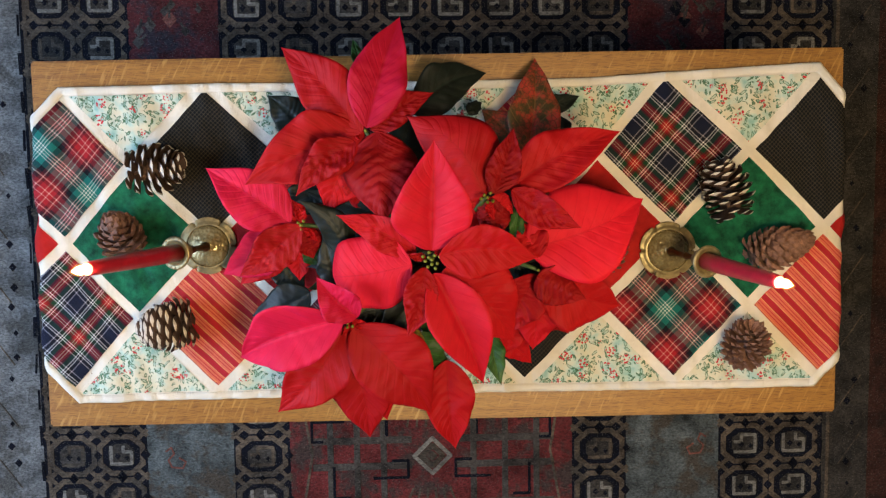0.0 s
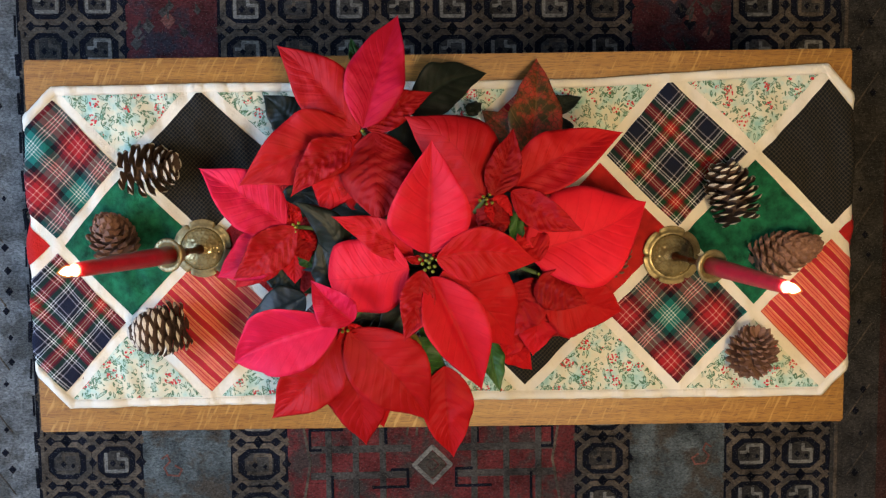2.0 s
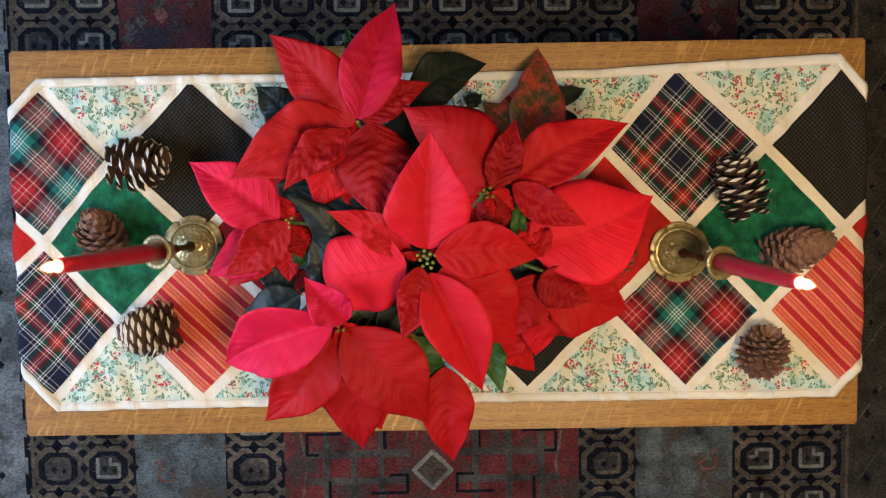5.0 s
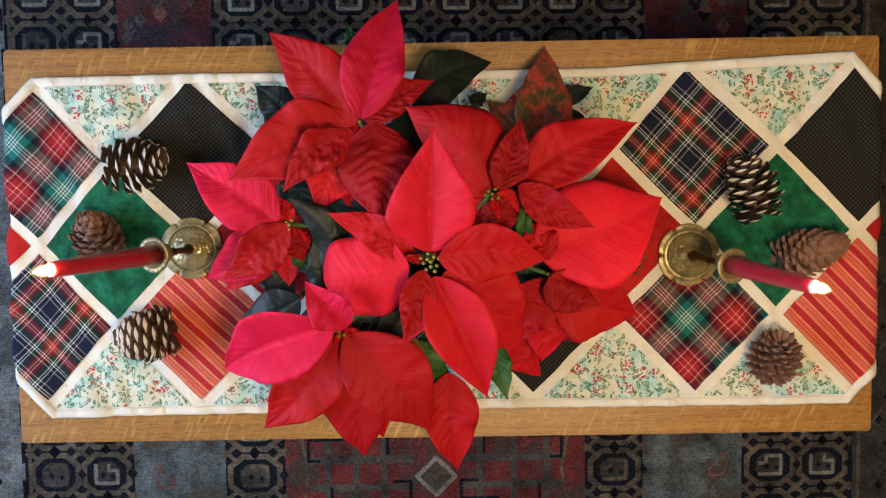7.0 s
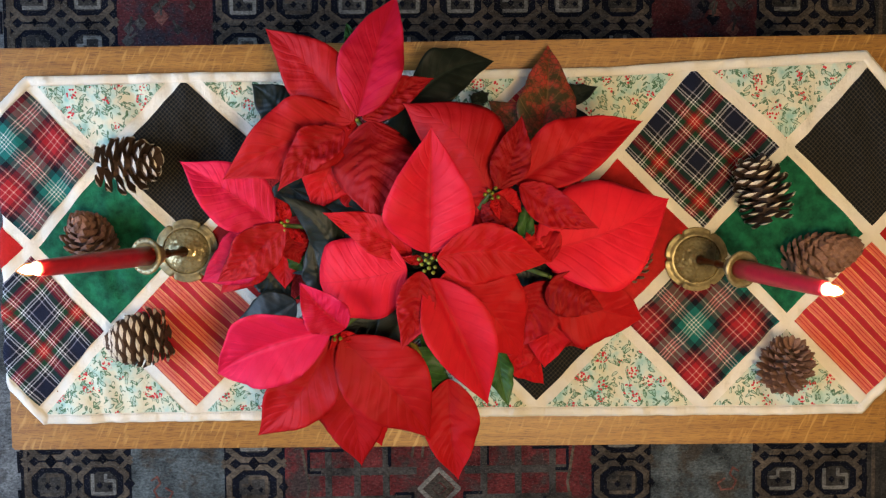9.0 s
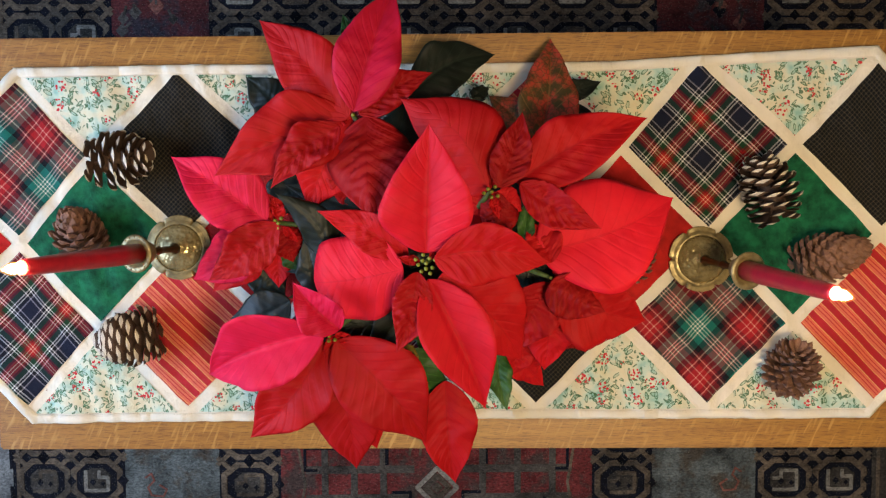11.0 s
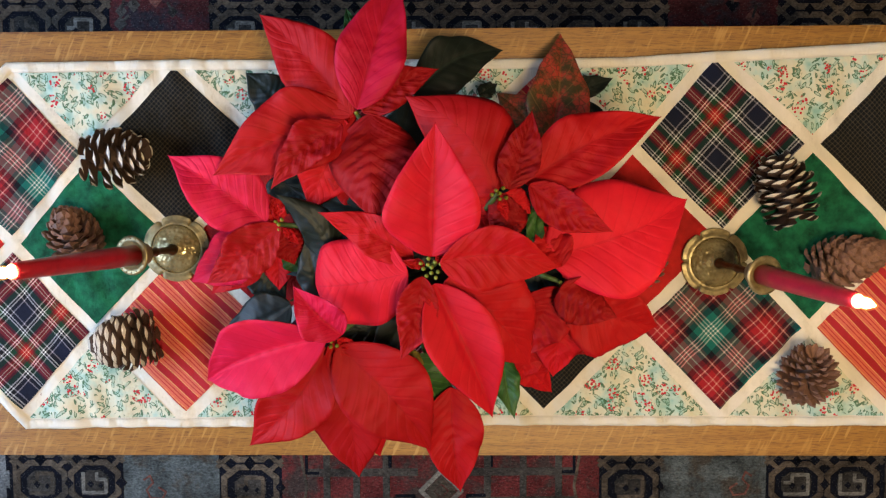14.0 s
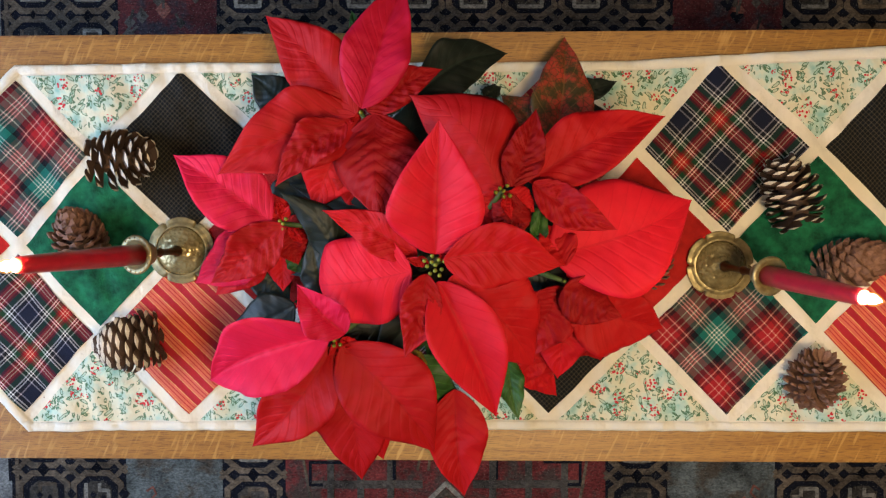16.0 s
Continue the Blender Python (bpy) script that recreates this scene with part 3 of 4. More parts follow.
def drape(x, y, h):
    """From the flat cloth to the table: skew of the long sides, ripples, and the fall over the table's ends."""
    e = (y - CY) / HALF
    y = CY + (y - CY) * (1 + 0.016 * max(-1, min(1, x / 0.43))) - 0.005 * max(0.0, min(1, -x / 0.5))
    if e > 0:
        y -= e ** 3 * 0.006 * (1 - min(1.0, (abs(x - 0.1) / 0.4)) ** 2)
    y += 0.011 * max(0.0, min(1.2, (x - 0.20) / 0.30)) * max(0.0, e) ** 3
    x -= 0.008 * max(0.0, e) * max(0.0, -x) / 0.5
    x -= 0.016 * math.exp(-((x - 0.31) / 0.10) ** 2) * max(0.0, e) + 0.004 * math.exp(-((x + 0.33) / 0.09) ** 2) - 0.009 * max(0.0, min(1.0, (-x - 0.45) / 0.08))
    h += 0.0010 * noise.noise(Vector((x * 14, y * 14, 3.1))) + 0.0008 * noise.noise(Vector((x * 55, y * 55, 1.3))) + 0.0052 * noise.noise(Vector((x * 46 + y * 16, y * 20, 6.3))) + 0.0016
    s, side = abs(x) - BEND, 1 if x > 0 else -1
    z0, r = TZ + 0.0026, 0.008
    if s <= 0:
        return Vector((x, y, z0 + h))
    a = min(s / r, math.pi / 2)
    rest = max(0.0, s - r * math.pi / 2)
    rr = r + h
    swing = 0.006 * math.sin(y * 30) * min(1, rest / 0.1)
    return Vector((side * (BEND + rr * math.sin(a) + swing + 0.05 * rest), y, z0 - r + rr * math.cos(a) - rest))


def runner():
    top = thing("table_runner", (0, 0, 0), "quilted patchwork table runner in plaid, holly and green cotton", "table runner")
    edge = 0.011

    def clip(bm, inset):
        n = Vector((AY, AX, 0)).normalized()
        p = Vector((ENDX, HALF, 0)) - n * inset
        planes = [((0, EY + HALF - inset, 0), (0, 1, 0)), ((0, EY - HALF + inset, 0), (0, -1, 0))]
        for sx in (-1, 1):
            for sy in (-1, 1):
                planes.append(((sx * p.x, EY + sy * p.y, 0), (sx * n.x, sy * n.y, 0)))
        for co, no in planes:
            bmesh.ops.bisect_plane(bm, geom=bm.verts[:] + bm.edges[:] + bm.faces[:], plane_co=co, plane_no=no, clear_outer=True)

    # cream ground with sashing
    bm = bmesh.new()
    bmesh.ops.create_grid(bm, x_segments=340, y_segments=80, size=1.0)
    for v in bm.verts:
        v.co = Vector((v.co.x * 0.76, CY + v.co.y * 0.24, 0))
    clip(bm, 0.001)
    for v in bm.verts:
        v.co = drape(v.co.x, v.co.y, 0.0)
    ground = part("sashing", bm, CREAM, top, "cream cotton sashing strips", True)
    mod = ground.modifiers.new("thickness", "SOLIDIFY")
    mod.thickness, mod.offset = 0.0022, -1

    def patch(cx, cy, mat, label, cut=(0.0, 0.0)):
        k = 0.908
        n = 30
        bm = bmesh.new()
        uv = bm.loops.layers.uv.new("UVMap")
        bmesh.ops.create_grid(bm, x_segments=n, y_segments=n, size=1.0)
        for f in bm.faces:
            for l in f.loops:
                u, v = l.vert.co.x * 0.5 + 0.5, l.vert.co.y * 0.5 + 0.5
                l[uv].uv = (u + cut[0], v + cut[1])
        for v in bm.verts:
            p, q = v.co.x, v.co.y
            v.co = Vector((cx + (p + q) / 2 * AX * k, CY + cy + (q - p) / 2 * AY * k, 0.0017 * (1 - max(abs(p), abs(q)) ** 5)))
        clip(bm, edge + 0.0015)
        if not bm.faces:
            bm.free()
            return
        for v in bm.verts:
            v.co = drape(v.co.x, v.co.y, 0.0009 + v.co.z)
        part("patch", bm, mat, top, label, True)

    H2 = 2 * AY
    names = {"holly": (HOLLY, "pale holly print cotton patch"), "green": (GREEN, "mottled dark green cotton patch"), "red": (RED, "plain red cotton patch"), "check": (CHECK, "black and tan fine check patch"), "stripe": (STRIPE, "red and orange striped patch"), "tartan": (TARTAN, "black, green and red tartan patch"), "plaid": (PLAID, "red and green plaid patch")}
    odd = {-5: ("plaid", "tartan"), -3: ("check", "stripe"), -1: ("plaid", "tartan"), 1: ("stripe", "check"), 3: ("tartan", "plaid"), 5: ("check", "stripe")}
    even = {-6: "red", -4: "green", -2: "red", 0: "green", 2: "red", 4: "green", 6: "red"}
    for c, (up, down) in odd.items():
        patch(c * AX, AY, *names[up], (-0.447, -0.097) if c == -5 else (0.0, 0.0))
        patch(c * AX, -AY, *names[down], (0.13, 0.21) if c == -5 else (0.0, 0.0))
    for c, kind in even.items():
        patch(c * AX, 0.0, *names[kind])
        if abs(c) < 6:
            patch(c * AX, H2, *names["holly"])
            patch(c * AX, -H2, *names["holly"])

    # binding round the edge
    n = Vector((AY, AX, 0)).normalized()

    def outline(inset):
        y = HALF - inset
        c = n.x * ENDX + n.y * HALF - inset
        x = (c - n.y * y) / n.x
        tip = c / n.x
        return [(x, y), (tip, 0), (x, -y), (-x, -y), (-tip, 0), (-x, y)]

    bm = bmesh.new()
    lines = [(0.0, 0.0), (0.0, 0.0018), (0.003, 0.0030), (edge - 0.002, 0.0028), (edge, 0.0006)]
    rings = []
    for inset, h in lines:
        pts = outline(inset)
        ring = []
        for i in range(6):
            a, b = pts[i], pts[(i + 1) % 6]
            steps = 420 if i in (2, 5) else 100
            for k in range(steps):
                f = k / steps
                x, y = a[0] + (b[0] - a[0]) * f, a[1] + (b[1] - a[1]) * f
                ring.append(bm.verts.new(drape(x, EY + y, h * (1 + 0.55 * noise.noise(Vector((x * 130, y * 130, 2.2)))))))
        rings.append(ring)
    for a, b in zip(rings, rings[1:]):
        for i in range(len(a)):
            bm.faces.new((a[i], a[(i + 1) % len(a)], b[(i + 1) % len(a)], b[i]))
    part("binding", bm, CREAM, top, "cream cotton edge binding", True)


runner()

# ---- poinsettia ----
PLANT = thing("poinsettia", (0, 0.01, TZ + 0.004), "bushy red poinsettia plant with dark green leaves on runner", "plant")
BASE = Vector((0, 0.01, TZ + 0.004))


def blade(name, b, t, width, bow, fold, arch, mat, serrate=0.0, label="", crumple=0.5, blunt=False):
    """A leaf from b to t, broadest near its base and drawn out to a point, with a sunk midrib and quilted between its side veins."""
    b, t = Vector(b), Vector(t)
    d = t - b
    length = d.length
    d.normalize()
    side = d.cross(Vector((0, 0, 1))).normalized()
    up = side.cross(d).normalized()
    seed = b.x * 37 + b.y * 91 + t.x * 17
    lean = radians(16 * noise.noise(Vector((seed, 7.7, 0.3))))
    turn = Matrix.Rotation(lean, 3, d)
    side, up = turn @ side, turn @ up
    rows, cols = 66, 16
    bm = bmesh.new()
    uv = bm.loops.layers.uv.new("UVMap")
    grid = []
    crinkle = 0.0012 + 0.0052 * crumple
    hook = 0.05 * noise.noise(Vector((seed * 1.3, 4.1, 0)))
    peak = 0.37 + 0.06 * noise.noise(Vector((seed, 2.9, 1.0)))
    for i in range(rows + 1):
        s = i / rows
        if s < peak:
            wide = math.sin(math.pi / 2 * s / peak) ** 0.62
        else:
            u = (s - peak) / (1 - peak)
            wide = (1 - u ** 3.4) ** 0.62 if blunt else (1 - u ** 1.70) ** 1.22
        wide = max(wide, 0.03 if s < 0.5 else 0.004)
        swing = bow * math.sin(math.pi * s) + hook * max(0.0, s - 0.7) ** 2 / 0.09
        line = []
        for j in range(cols + 1):
            u = 2 * j / cols - 1
            lobe = 1 + serrate * math.sin(s * 21 + (2 if u > 0 else 0)) * abs(u) + 0.09 * noise.noise(Vector((seed + s * 3.4, u * 0.6 + (5 if u > 0 else 0), 2)))
            x = u * width / 2 * wide * lobe
            z = arch * length * math.sin(math.pi * s) + fold * abs(x) * 3.0
            warp = 0.16 * noise.noise(Vector((s * 5 + seed, u * 2.2, 9.1)))
            vein = abs(((s * 10 - abs(u) ** 0.8 * 2.6 + warp) % 1) - 0.5) * 2
            deep = 0.4 + 1.3 * abs(noise.noise(Vector((s * 4 + seed, u * 2, 4.4))))
            z -= crinkle * deep * vein ** 2 * min(1, abs(u) * 5) * (1 - 0.6 * abs(u)) * wide
            z -= 0.0026 * math.exp(-((u / 0.09) ** 2)) * wide
            z += (0.0065 + 0.006 * crumple) * noise.noise(Vector((s * 2.6 + seed, u * 1.1, seed))) * abs(u) * wide
            z += (0.0004 + 0.0026 * crumple) * noise.noise(Vector((s * 12 + seed, u * 2.4, seed))) * wide
            z += 0.0030 * math.sin(s * 17 + seed * 3) * abs(u) ** 3 * wide
            z -= 0.05 * width * abs(u) ** 4 * wide
            if blunt:
                z -= 0.14 * length * max(0.0, s - 0.78) ** 2 / 0.05
            p = b + d * (s * length) + side * (x + swing * length) + up * z
            line.append(bm.verts.new(p - BASE))
        grid.append(line)
    for i in range(rows):
        for j in range(cols):
            f = bm.faces.new((grid[i][j], grid[i][j + 1], grid[i + 1][j + 1], grid[i + 1][j]))
            for l, (a, c) in zip(f.loops, ((i, j), (i, j + 1), (i + 1, j + 1), (i + 1, j))):
                l[uv].uv = (a / rows, 2 * c / cols - 1)
    ob = part(name, bm, mat, PLANT, label, True)
    mod = ob.modifiers.new("thickness", "SOLIDIFY")
    mod.thickness, mod.offset = 0.0005, 0
    return ob


def bract(b, t, width, bow, fold, arch, tone, blunt=False):
    text = {"deep": "deep crimson crinkled bract", "pink": "red bract with cool window tint in its colour"}.get(tone, "")
    return blade("bract", b, t, width, bow, fold, arch, BRACTS[tone], 0.0, text, {"deep": 1.5, "bright": 0.35, "pink": 0.6}.get(tone, 0.75), blunt)


def green_leaf(b, t, width, bow, fold, arch, kind):
    text = {"leaf": "green leaf", "dark": "dark green leaf", "mottled": "leaf turning from green to red", "yellow": "yellowing leaf"}[kind]
    return blade("leaf", b, t, width, bow, fold, arch, LEAF[kind], 0.04, text, 0.15)


bract((-0.028, 0.004, 0.615), (-0.024, 0.136, 0.642), 0.095, 0.0, 0.16, 0.05, "bright")
bract((-0.052, -0.013, 0.612), (-0.157, -0.031, 0.572), 0.095, -0.02, -0.06, 0.1, "bright", blunt=True)
bract((-0.037, -0.015, 0.626), (-0.058, -0.098, 0.634), 0.043, -0.03, 0.1, 0.05, "deep")
bract((-0.026, -0.023, 0.620), (0.035, -0.164, 0.600), 0.075, -0.02, 0.2, 0.06, "bright")
bract((-0.020, 0.000, 0.632), (0.101, -0.010, 0.608), 0.065, -0.1, 0.12, 0.06, "red")
bract((-0.013, -0.019, 0.610), (0.076, -0.118, 0.565), 0.100, -0.06, 0.06, 0.08, "red")
bract((-0.047, -0.000, 0.600), (-0.143, 0.048, 0.598), 0.044, 0.05, 0.1, 0.05, "red")
bract((-0.111, 0.147, 0.562), (-0.211, 0.257, 0.528), 0.074, 0.04, 0.05, 0.08, "red")
bract((-0.105, 0.153, 0.572), (-0.061, 0.294, 0.524), 0.072, -0.02, 0.12, 0.06, "pink")
bract((-0.100, 0.151, 0.566), (-0.020, 0.196, 0.552), 0.043, -0.06, 0.1, 0.06, "deep")
bract((-0.091, 0.149, 0.566), (-0.084, 0.037, 0.608), 0.092, 0.02, -0.08, 0.06, "deep")
bract((-0.108, 0.147, 0.553), (-0.258, 0.086, 0.562), 0.088, 0.04, 0.12, 0.08, "red")
bract((-0.119, 0.137, 0.590), (-0.191, 0.072, 0.598), 0.045, 0.06, 0.14, 0.05, "deep")
bract((-0.113, 0.135, 0.546), (-0.160, 0.047, 0.528), 0.077, 0.05, 0.04, 0.08, "red")
bract((-0.103, 0.127, 0.538), (-0.111, 0.032, 0.522), 0.070, 0.0, 0.02, 0.08, "red")
bract((0.038, 0.068, 0.602), (-0.056, 0.165, 0.578), 0.095, 0.14, -0.1, 0.1, "red")
bract((0.048, 0.071, 0.618), (0.074, 0.150, 0.600), 0.042, 0.03, 0.14, 0.04, "deep")
bract((0.066, 0.077, 0.602), (0.210, 0.145, 0.575), 0.070, -0.04, 0.1, 0.08, "red")
bract((0.069, 0.075, 0.614), (0.154, 0.029, 0.616), 0.042, 0.05, 0.16, 0.05, "deep")
bract((0.045, 0.067, 0.612), (0.036, 0.007, 0.590), 0.041, -0.1, -0.1, 0.06, "deep")
bract((0.044, 0.066, 0.608), (0.073, 0.046, 0.596), 0.030, 0.0, 0.06, 0.05, "red")
bract((0.031, 0.065, 0.592), (0.005, 0.020, 0.566), 0.047, 0.0, 0.0, 0.08, "red")
bract((0.091, 0.001, 0.585), (0.252, 0.057, 0.526), 0.128, 0.05, 0.05, 0.1, "bright")
bract((0.102, -0.033, 0.598), (0.165, -0.065, 0.580), 0.056, 0.0, -0.14, 0.08, "deep")
bract((0.110, -0.038, 0.572), (0.222, -0.079, 0.530), 0.090, 0.06, 0.08, 0.08, "red")
bract((0.104, -0.032, 0.576), (0.065, -0.113, 0.550), 0.060, 0.0, 0.1, 0.06, "deep")
bract((0.109, -0.043, 0.562), (0.106, -0.138, 0.528), 0.069, 0.0, 0.04, 0.08, "red")
bract((0.122, -0.048, 0.560), (0.155, -0.119, 0.520), 0.068, 0.0, 0.05, 0.08, "deep")
bract((0.106, -0.009, 0.592), (0.083, 0.034, 0.572), 0.043, 0.0, 0.1, 0.05, "red")
bract((0.067, -0.117, 0.505), (0.112, -0.169, 0.470), 0.041, 0.0, 0.05, 0.05, "red")
bract((0.080, -0.087, 0.520), (0.073, -0.151, 0.495), 0.055, 0.0, 0.05, 0.05, "red")
bract((-0.204, 0.034, 0.548), (-0.310, 0.105, 0.542), 0.075, 0.03, 0.1, 0.09, "pink")
bract((-0.213, 0.032, 0.525), (-0.305, -0.035, 0.474), 0.061, -0.08, 0.05, 0.08, "pink")
bract((-0.190, 0.032, 0.552), (-0.272, -0.032, 0.536), 0.053, -0.02, 0.15, 0.06, "deep")
bract((-0.190, 0.029, 0.538), (-0.178, -0.012, 0.530), 0.041, 0.0, 0.1, 0.06, "deep")
bract((-0.198, 0.024, 0.520), (-0.199, -0.044, 0.500), 0.050, 0.0, 0.05, 0.06, "red")
bract((-0.193, 0.033, 0.542), (-0.206, 0.067, 0.535), 0.031, 0.0, 0.1, 0.05, "red")
bract((-0.214, 0.001, 0.500), (-0.284, -0.051, 0.470), 0.041, 0.0, 0.05, 0.06, "red")
bract((-0.137, -0.081, 0.590), (-0.276, -0.138, 0.530), 0.086, 0.05, 0.28, 0.1, "pink")
bract((-0.120, -0.078, 0.600), (-0.168, -0.026, 0.608), 0.049, -0.04, 0.22, 0.05, "pink")
bract((-0.139, -0.097, 0.568), (-0.228, -0.210, 0.540), 0.080, -0.06, 0.1, 0.08, "red")
bract((-0.126, -0.093, 0.578), (-0.027, -0.213, 0.545), 0.097, -0.04, 0.08, 0.1, "red")
bract((-0.131, -0.108, 0.564), (-0.110, -0.254, 0.516), 0.092, -0.02, 0.05, 0.08, "red")
bract((-0.115, -0.136, 0.552), (-0.087, -0.235, 0.500), 0.065, 0.0, 0.05, 0.06, "red")
bract((-0.133, -0.089, 0.575), (-0.124, -0.115, 0.556), 0.027, 0.0, 0.1, 0.05, "red")
bract((-0.007, -0.154, 0.506), (0.004, -0.285, 0.478), 0.070, 0.02, 0.1, 0.06, "red")
green_leaf((-0.188, 0.150, 0.490), (-0.237, 0.200, 0.478), 0.054, 0.05, 0.0, 0.06, "dark")
green_leaf((-0.049, 0.174, 0.505), (0.056, 0.228, 0.446), 0.062, -0.1, 0.05, 0.08, "dark")
green_leaf((0.099, 0.099, 0.515), (0.123, 0.249, 0.440), 0.069, 0.02, 0.08, 0.08, "mottled")
green_leaf((0.093, 0.126, 0.500), (0.047, 0.179, 0.455), 0.047, 0.05, 0.05, 0.06, "mottled")
green_leaf((0.123, 0.175, 0.470), (0.184, 0.196, 0.445), 0.027, 0.0, 0.05, 0.05, "dark")
green_leaf((0.141, 0.168, 0.470), (0.165, 0.127, 0.450), 0.034, 0.0, 0.05, 0.05, "dark")
green_leaf((-0.128, -0.010, 0.560), (-0.189, 0.066, 0.578), 0.042, 0.12, -0.1, 0.06, "dark")
green_leaf((-0.149, -0.047, 0.540), (-0.162, 0.020, 0.548), 0.039, 0.0, 0.0, 0.06, "dark")
green_leaf((-0.171, -0.019, 0.520), (-0.191, 0.011, 0.515), 0.031, 0.0, 0.0, 0.06, "leaf")
green_leaf((-0.186, -0.059, 0.505), (-0.267, -0.093, 0.480), 0.060, -0.06, 0.0, 0.08, "dark")
green_leaf((-0.049, -0.114, 0.520), (0.004, -0.187, 0.480), 0.055, 0.1, 0.05, 0.06, "leaf")
green_leaf((0.051, -0.115, 0.530), (0.061, -0.179, 0.552), 0.032, 0.04, 0.1, 0.05, "leaf")
green_leaf((-0.054, -0.101, 0.555), (-0.043, -0.145, 0.535), 0.024, 0.0, 0.1, 0.05, "yellow")
green_leaf((0.076, 0.010, 0.575), (0.083, 0.069, 0.592), 0.019, 0.0, 0.15, 0.05, "leaf")
green_leaf((-0.092, -0.082, 0.535), (-0.072, -0.146, 0.505), 0.050, 0.0, 0.1, 0.05, "dark")
green_leaf((-0.068, 0.167, 0.520), (-0.104, 0.198, 0.480), 0.029, 0.0, 0.05, 0.05, "dark")
green_leaf((-0.092, 0.151, 0.530), (-0.056, 0.192, 0.490), 0.031, 0.0, 0.05, 0.05, "dark")
green_leaf((-0.110, 0.229, 0.490), (-0.124, 0.273, 0.470), 0.018, 0.0, 0.05, 0.05, "leaf")
green_leaf((0.026, 0.175, 0.480), (0.048, 0.189, 0.460), 0.019, 0.0, 0.05, 0.05, "dark")
green_leaf((0.081, 0.001, 0.540), (0.066, 0.030, 0.520), 0.035, 0.0, 0.05, 0.05, "dark")
green_leaf((0.099, -0.045, 0.540), (0.083, -0.016, 0.525), 0.039, 0.0, 0.05, 0.05, "dark")
# filler leaves, added to stand in for deep shade between the bracts
green_leaf((-0.069, 0.079, 0.520), (-0.049, 0.174, 0.500), 0.069, 0.0, 0.0, 0.05, "dark")
green_leaf((-0.092, -0.041, 0.520), (-0.139, -0.078, 0.505), 0.060, 0.0, 0.0, 0.05, "dark")
green_leaf((-0.107, -0.058, 0.505), (-0.166, -0.066, 0.490), 0.051, 0.0, 0.0, 0.05, "dark")
green_leaf((-0.232, -0.011, 0.480), (-0.197, -0.061, 0.470), 0.052, 0.0, 0.0, 0.05, "dark")
green_leaf((0.023, 0.079, 0.520), (0.011, 0.157, 0.500), 0.064, 0.0, 0.0, 0.05, "dark")
green_leaf((0.070, -0.019, 0.545), (0.121, -0.021, 0.535), 0.056, 0.0, 0.0, 0.05, "dark")
green_leaf((-0.163, 0.080, 0.490), (-0.230, 0.044, 0.480), 0.051, 0.0, 0.0, 0.05, "dark")
green_leaf((-0.105, -0.116, 0.530), (-0.098, -0.064, 0.522), 0.068, 0.0, 0.0, 0.05, "dark")
green_leaf((-0.162, -0.102, 0.540), (-0.106, -0.083, 0.530), 0.042, 0.0, 0.0, 0.05, "dark")
green_leaf((-0.021, -0.001, 0.560), (-0.062, 0.011, 0.550), 0.041, 0.0, 0.05, 0.05, "dark")

HEADS = [(-0.029, -0.006, 0.618), (-0.107, 0.150, 0.556), (0.039, 0.067, 0.612), (0.105, -0.026, 0.578), (-0.191, 0.033, 0.545), (-0.134, -0.087, 0.578)]


def tube(bm, pts, radii, segs=8):
    rings = []
    for i, p in enumerate(pts):
        d = (pts[min(i + 1, len(pts) - 1)] - pts[max(i - 1, 0)]).normalized()
        q = d.to_track_quat("Z", "Y")
        rings.append([bm.verts.new(p + q @ Vector((radii[i] * math.cos(2 * math.pi * k / segs), radii[i] * math.sin(2 * math.pi * k / segs), 0))) for k in range(segs)])
    for a, b in zip(rings, rings[1:]):
        for k in range(segs):
            bm.faces.new((a[k], a[(k + 1) % segs], b[(k + 1) % segs], b[k]))
    bm.faces.new(rings[0])
    bm.faces.new(rings[-1])


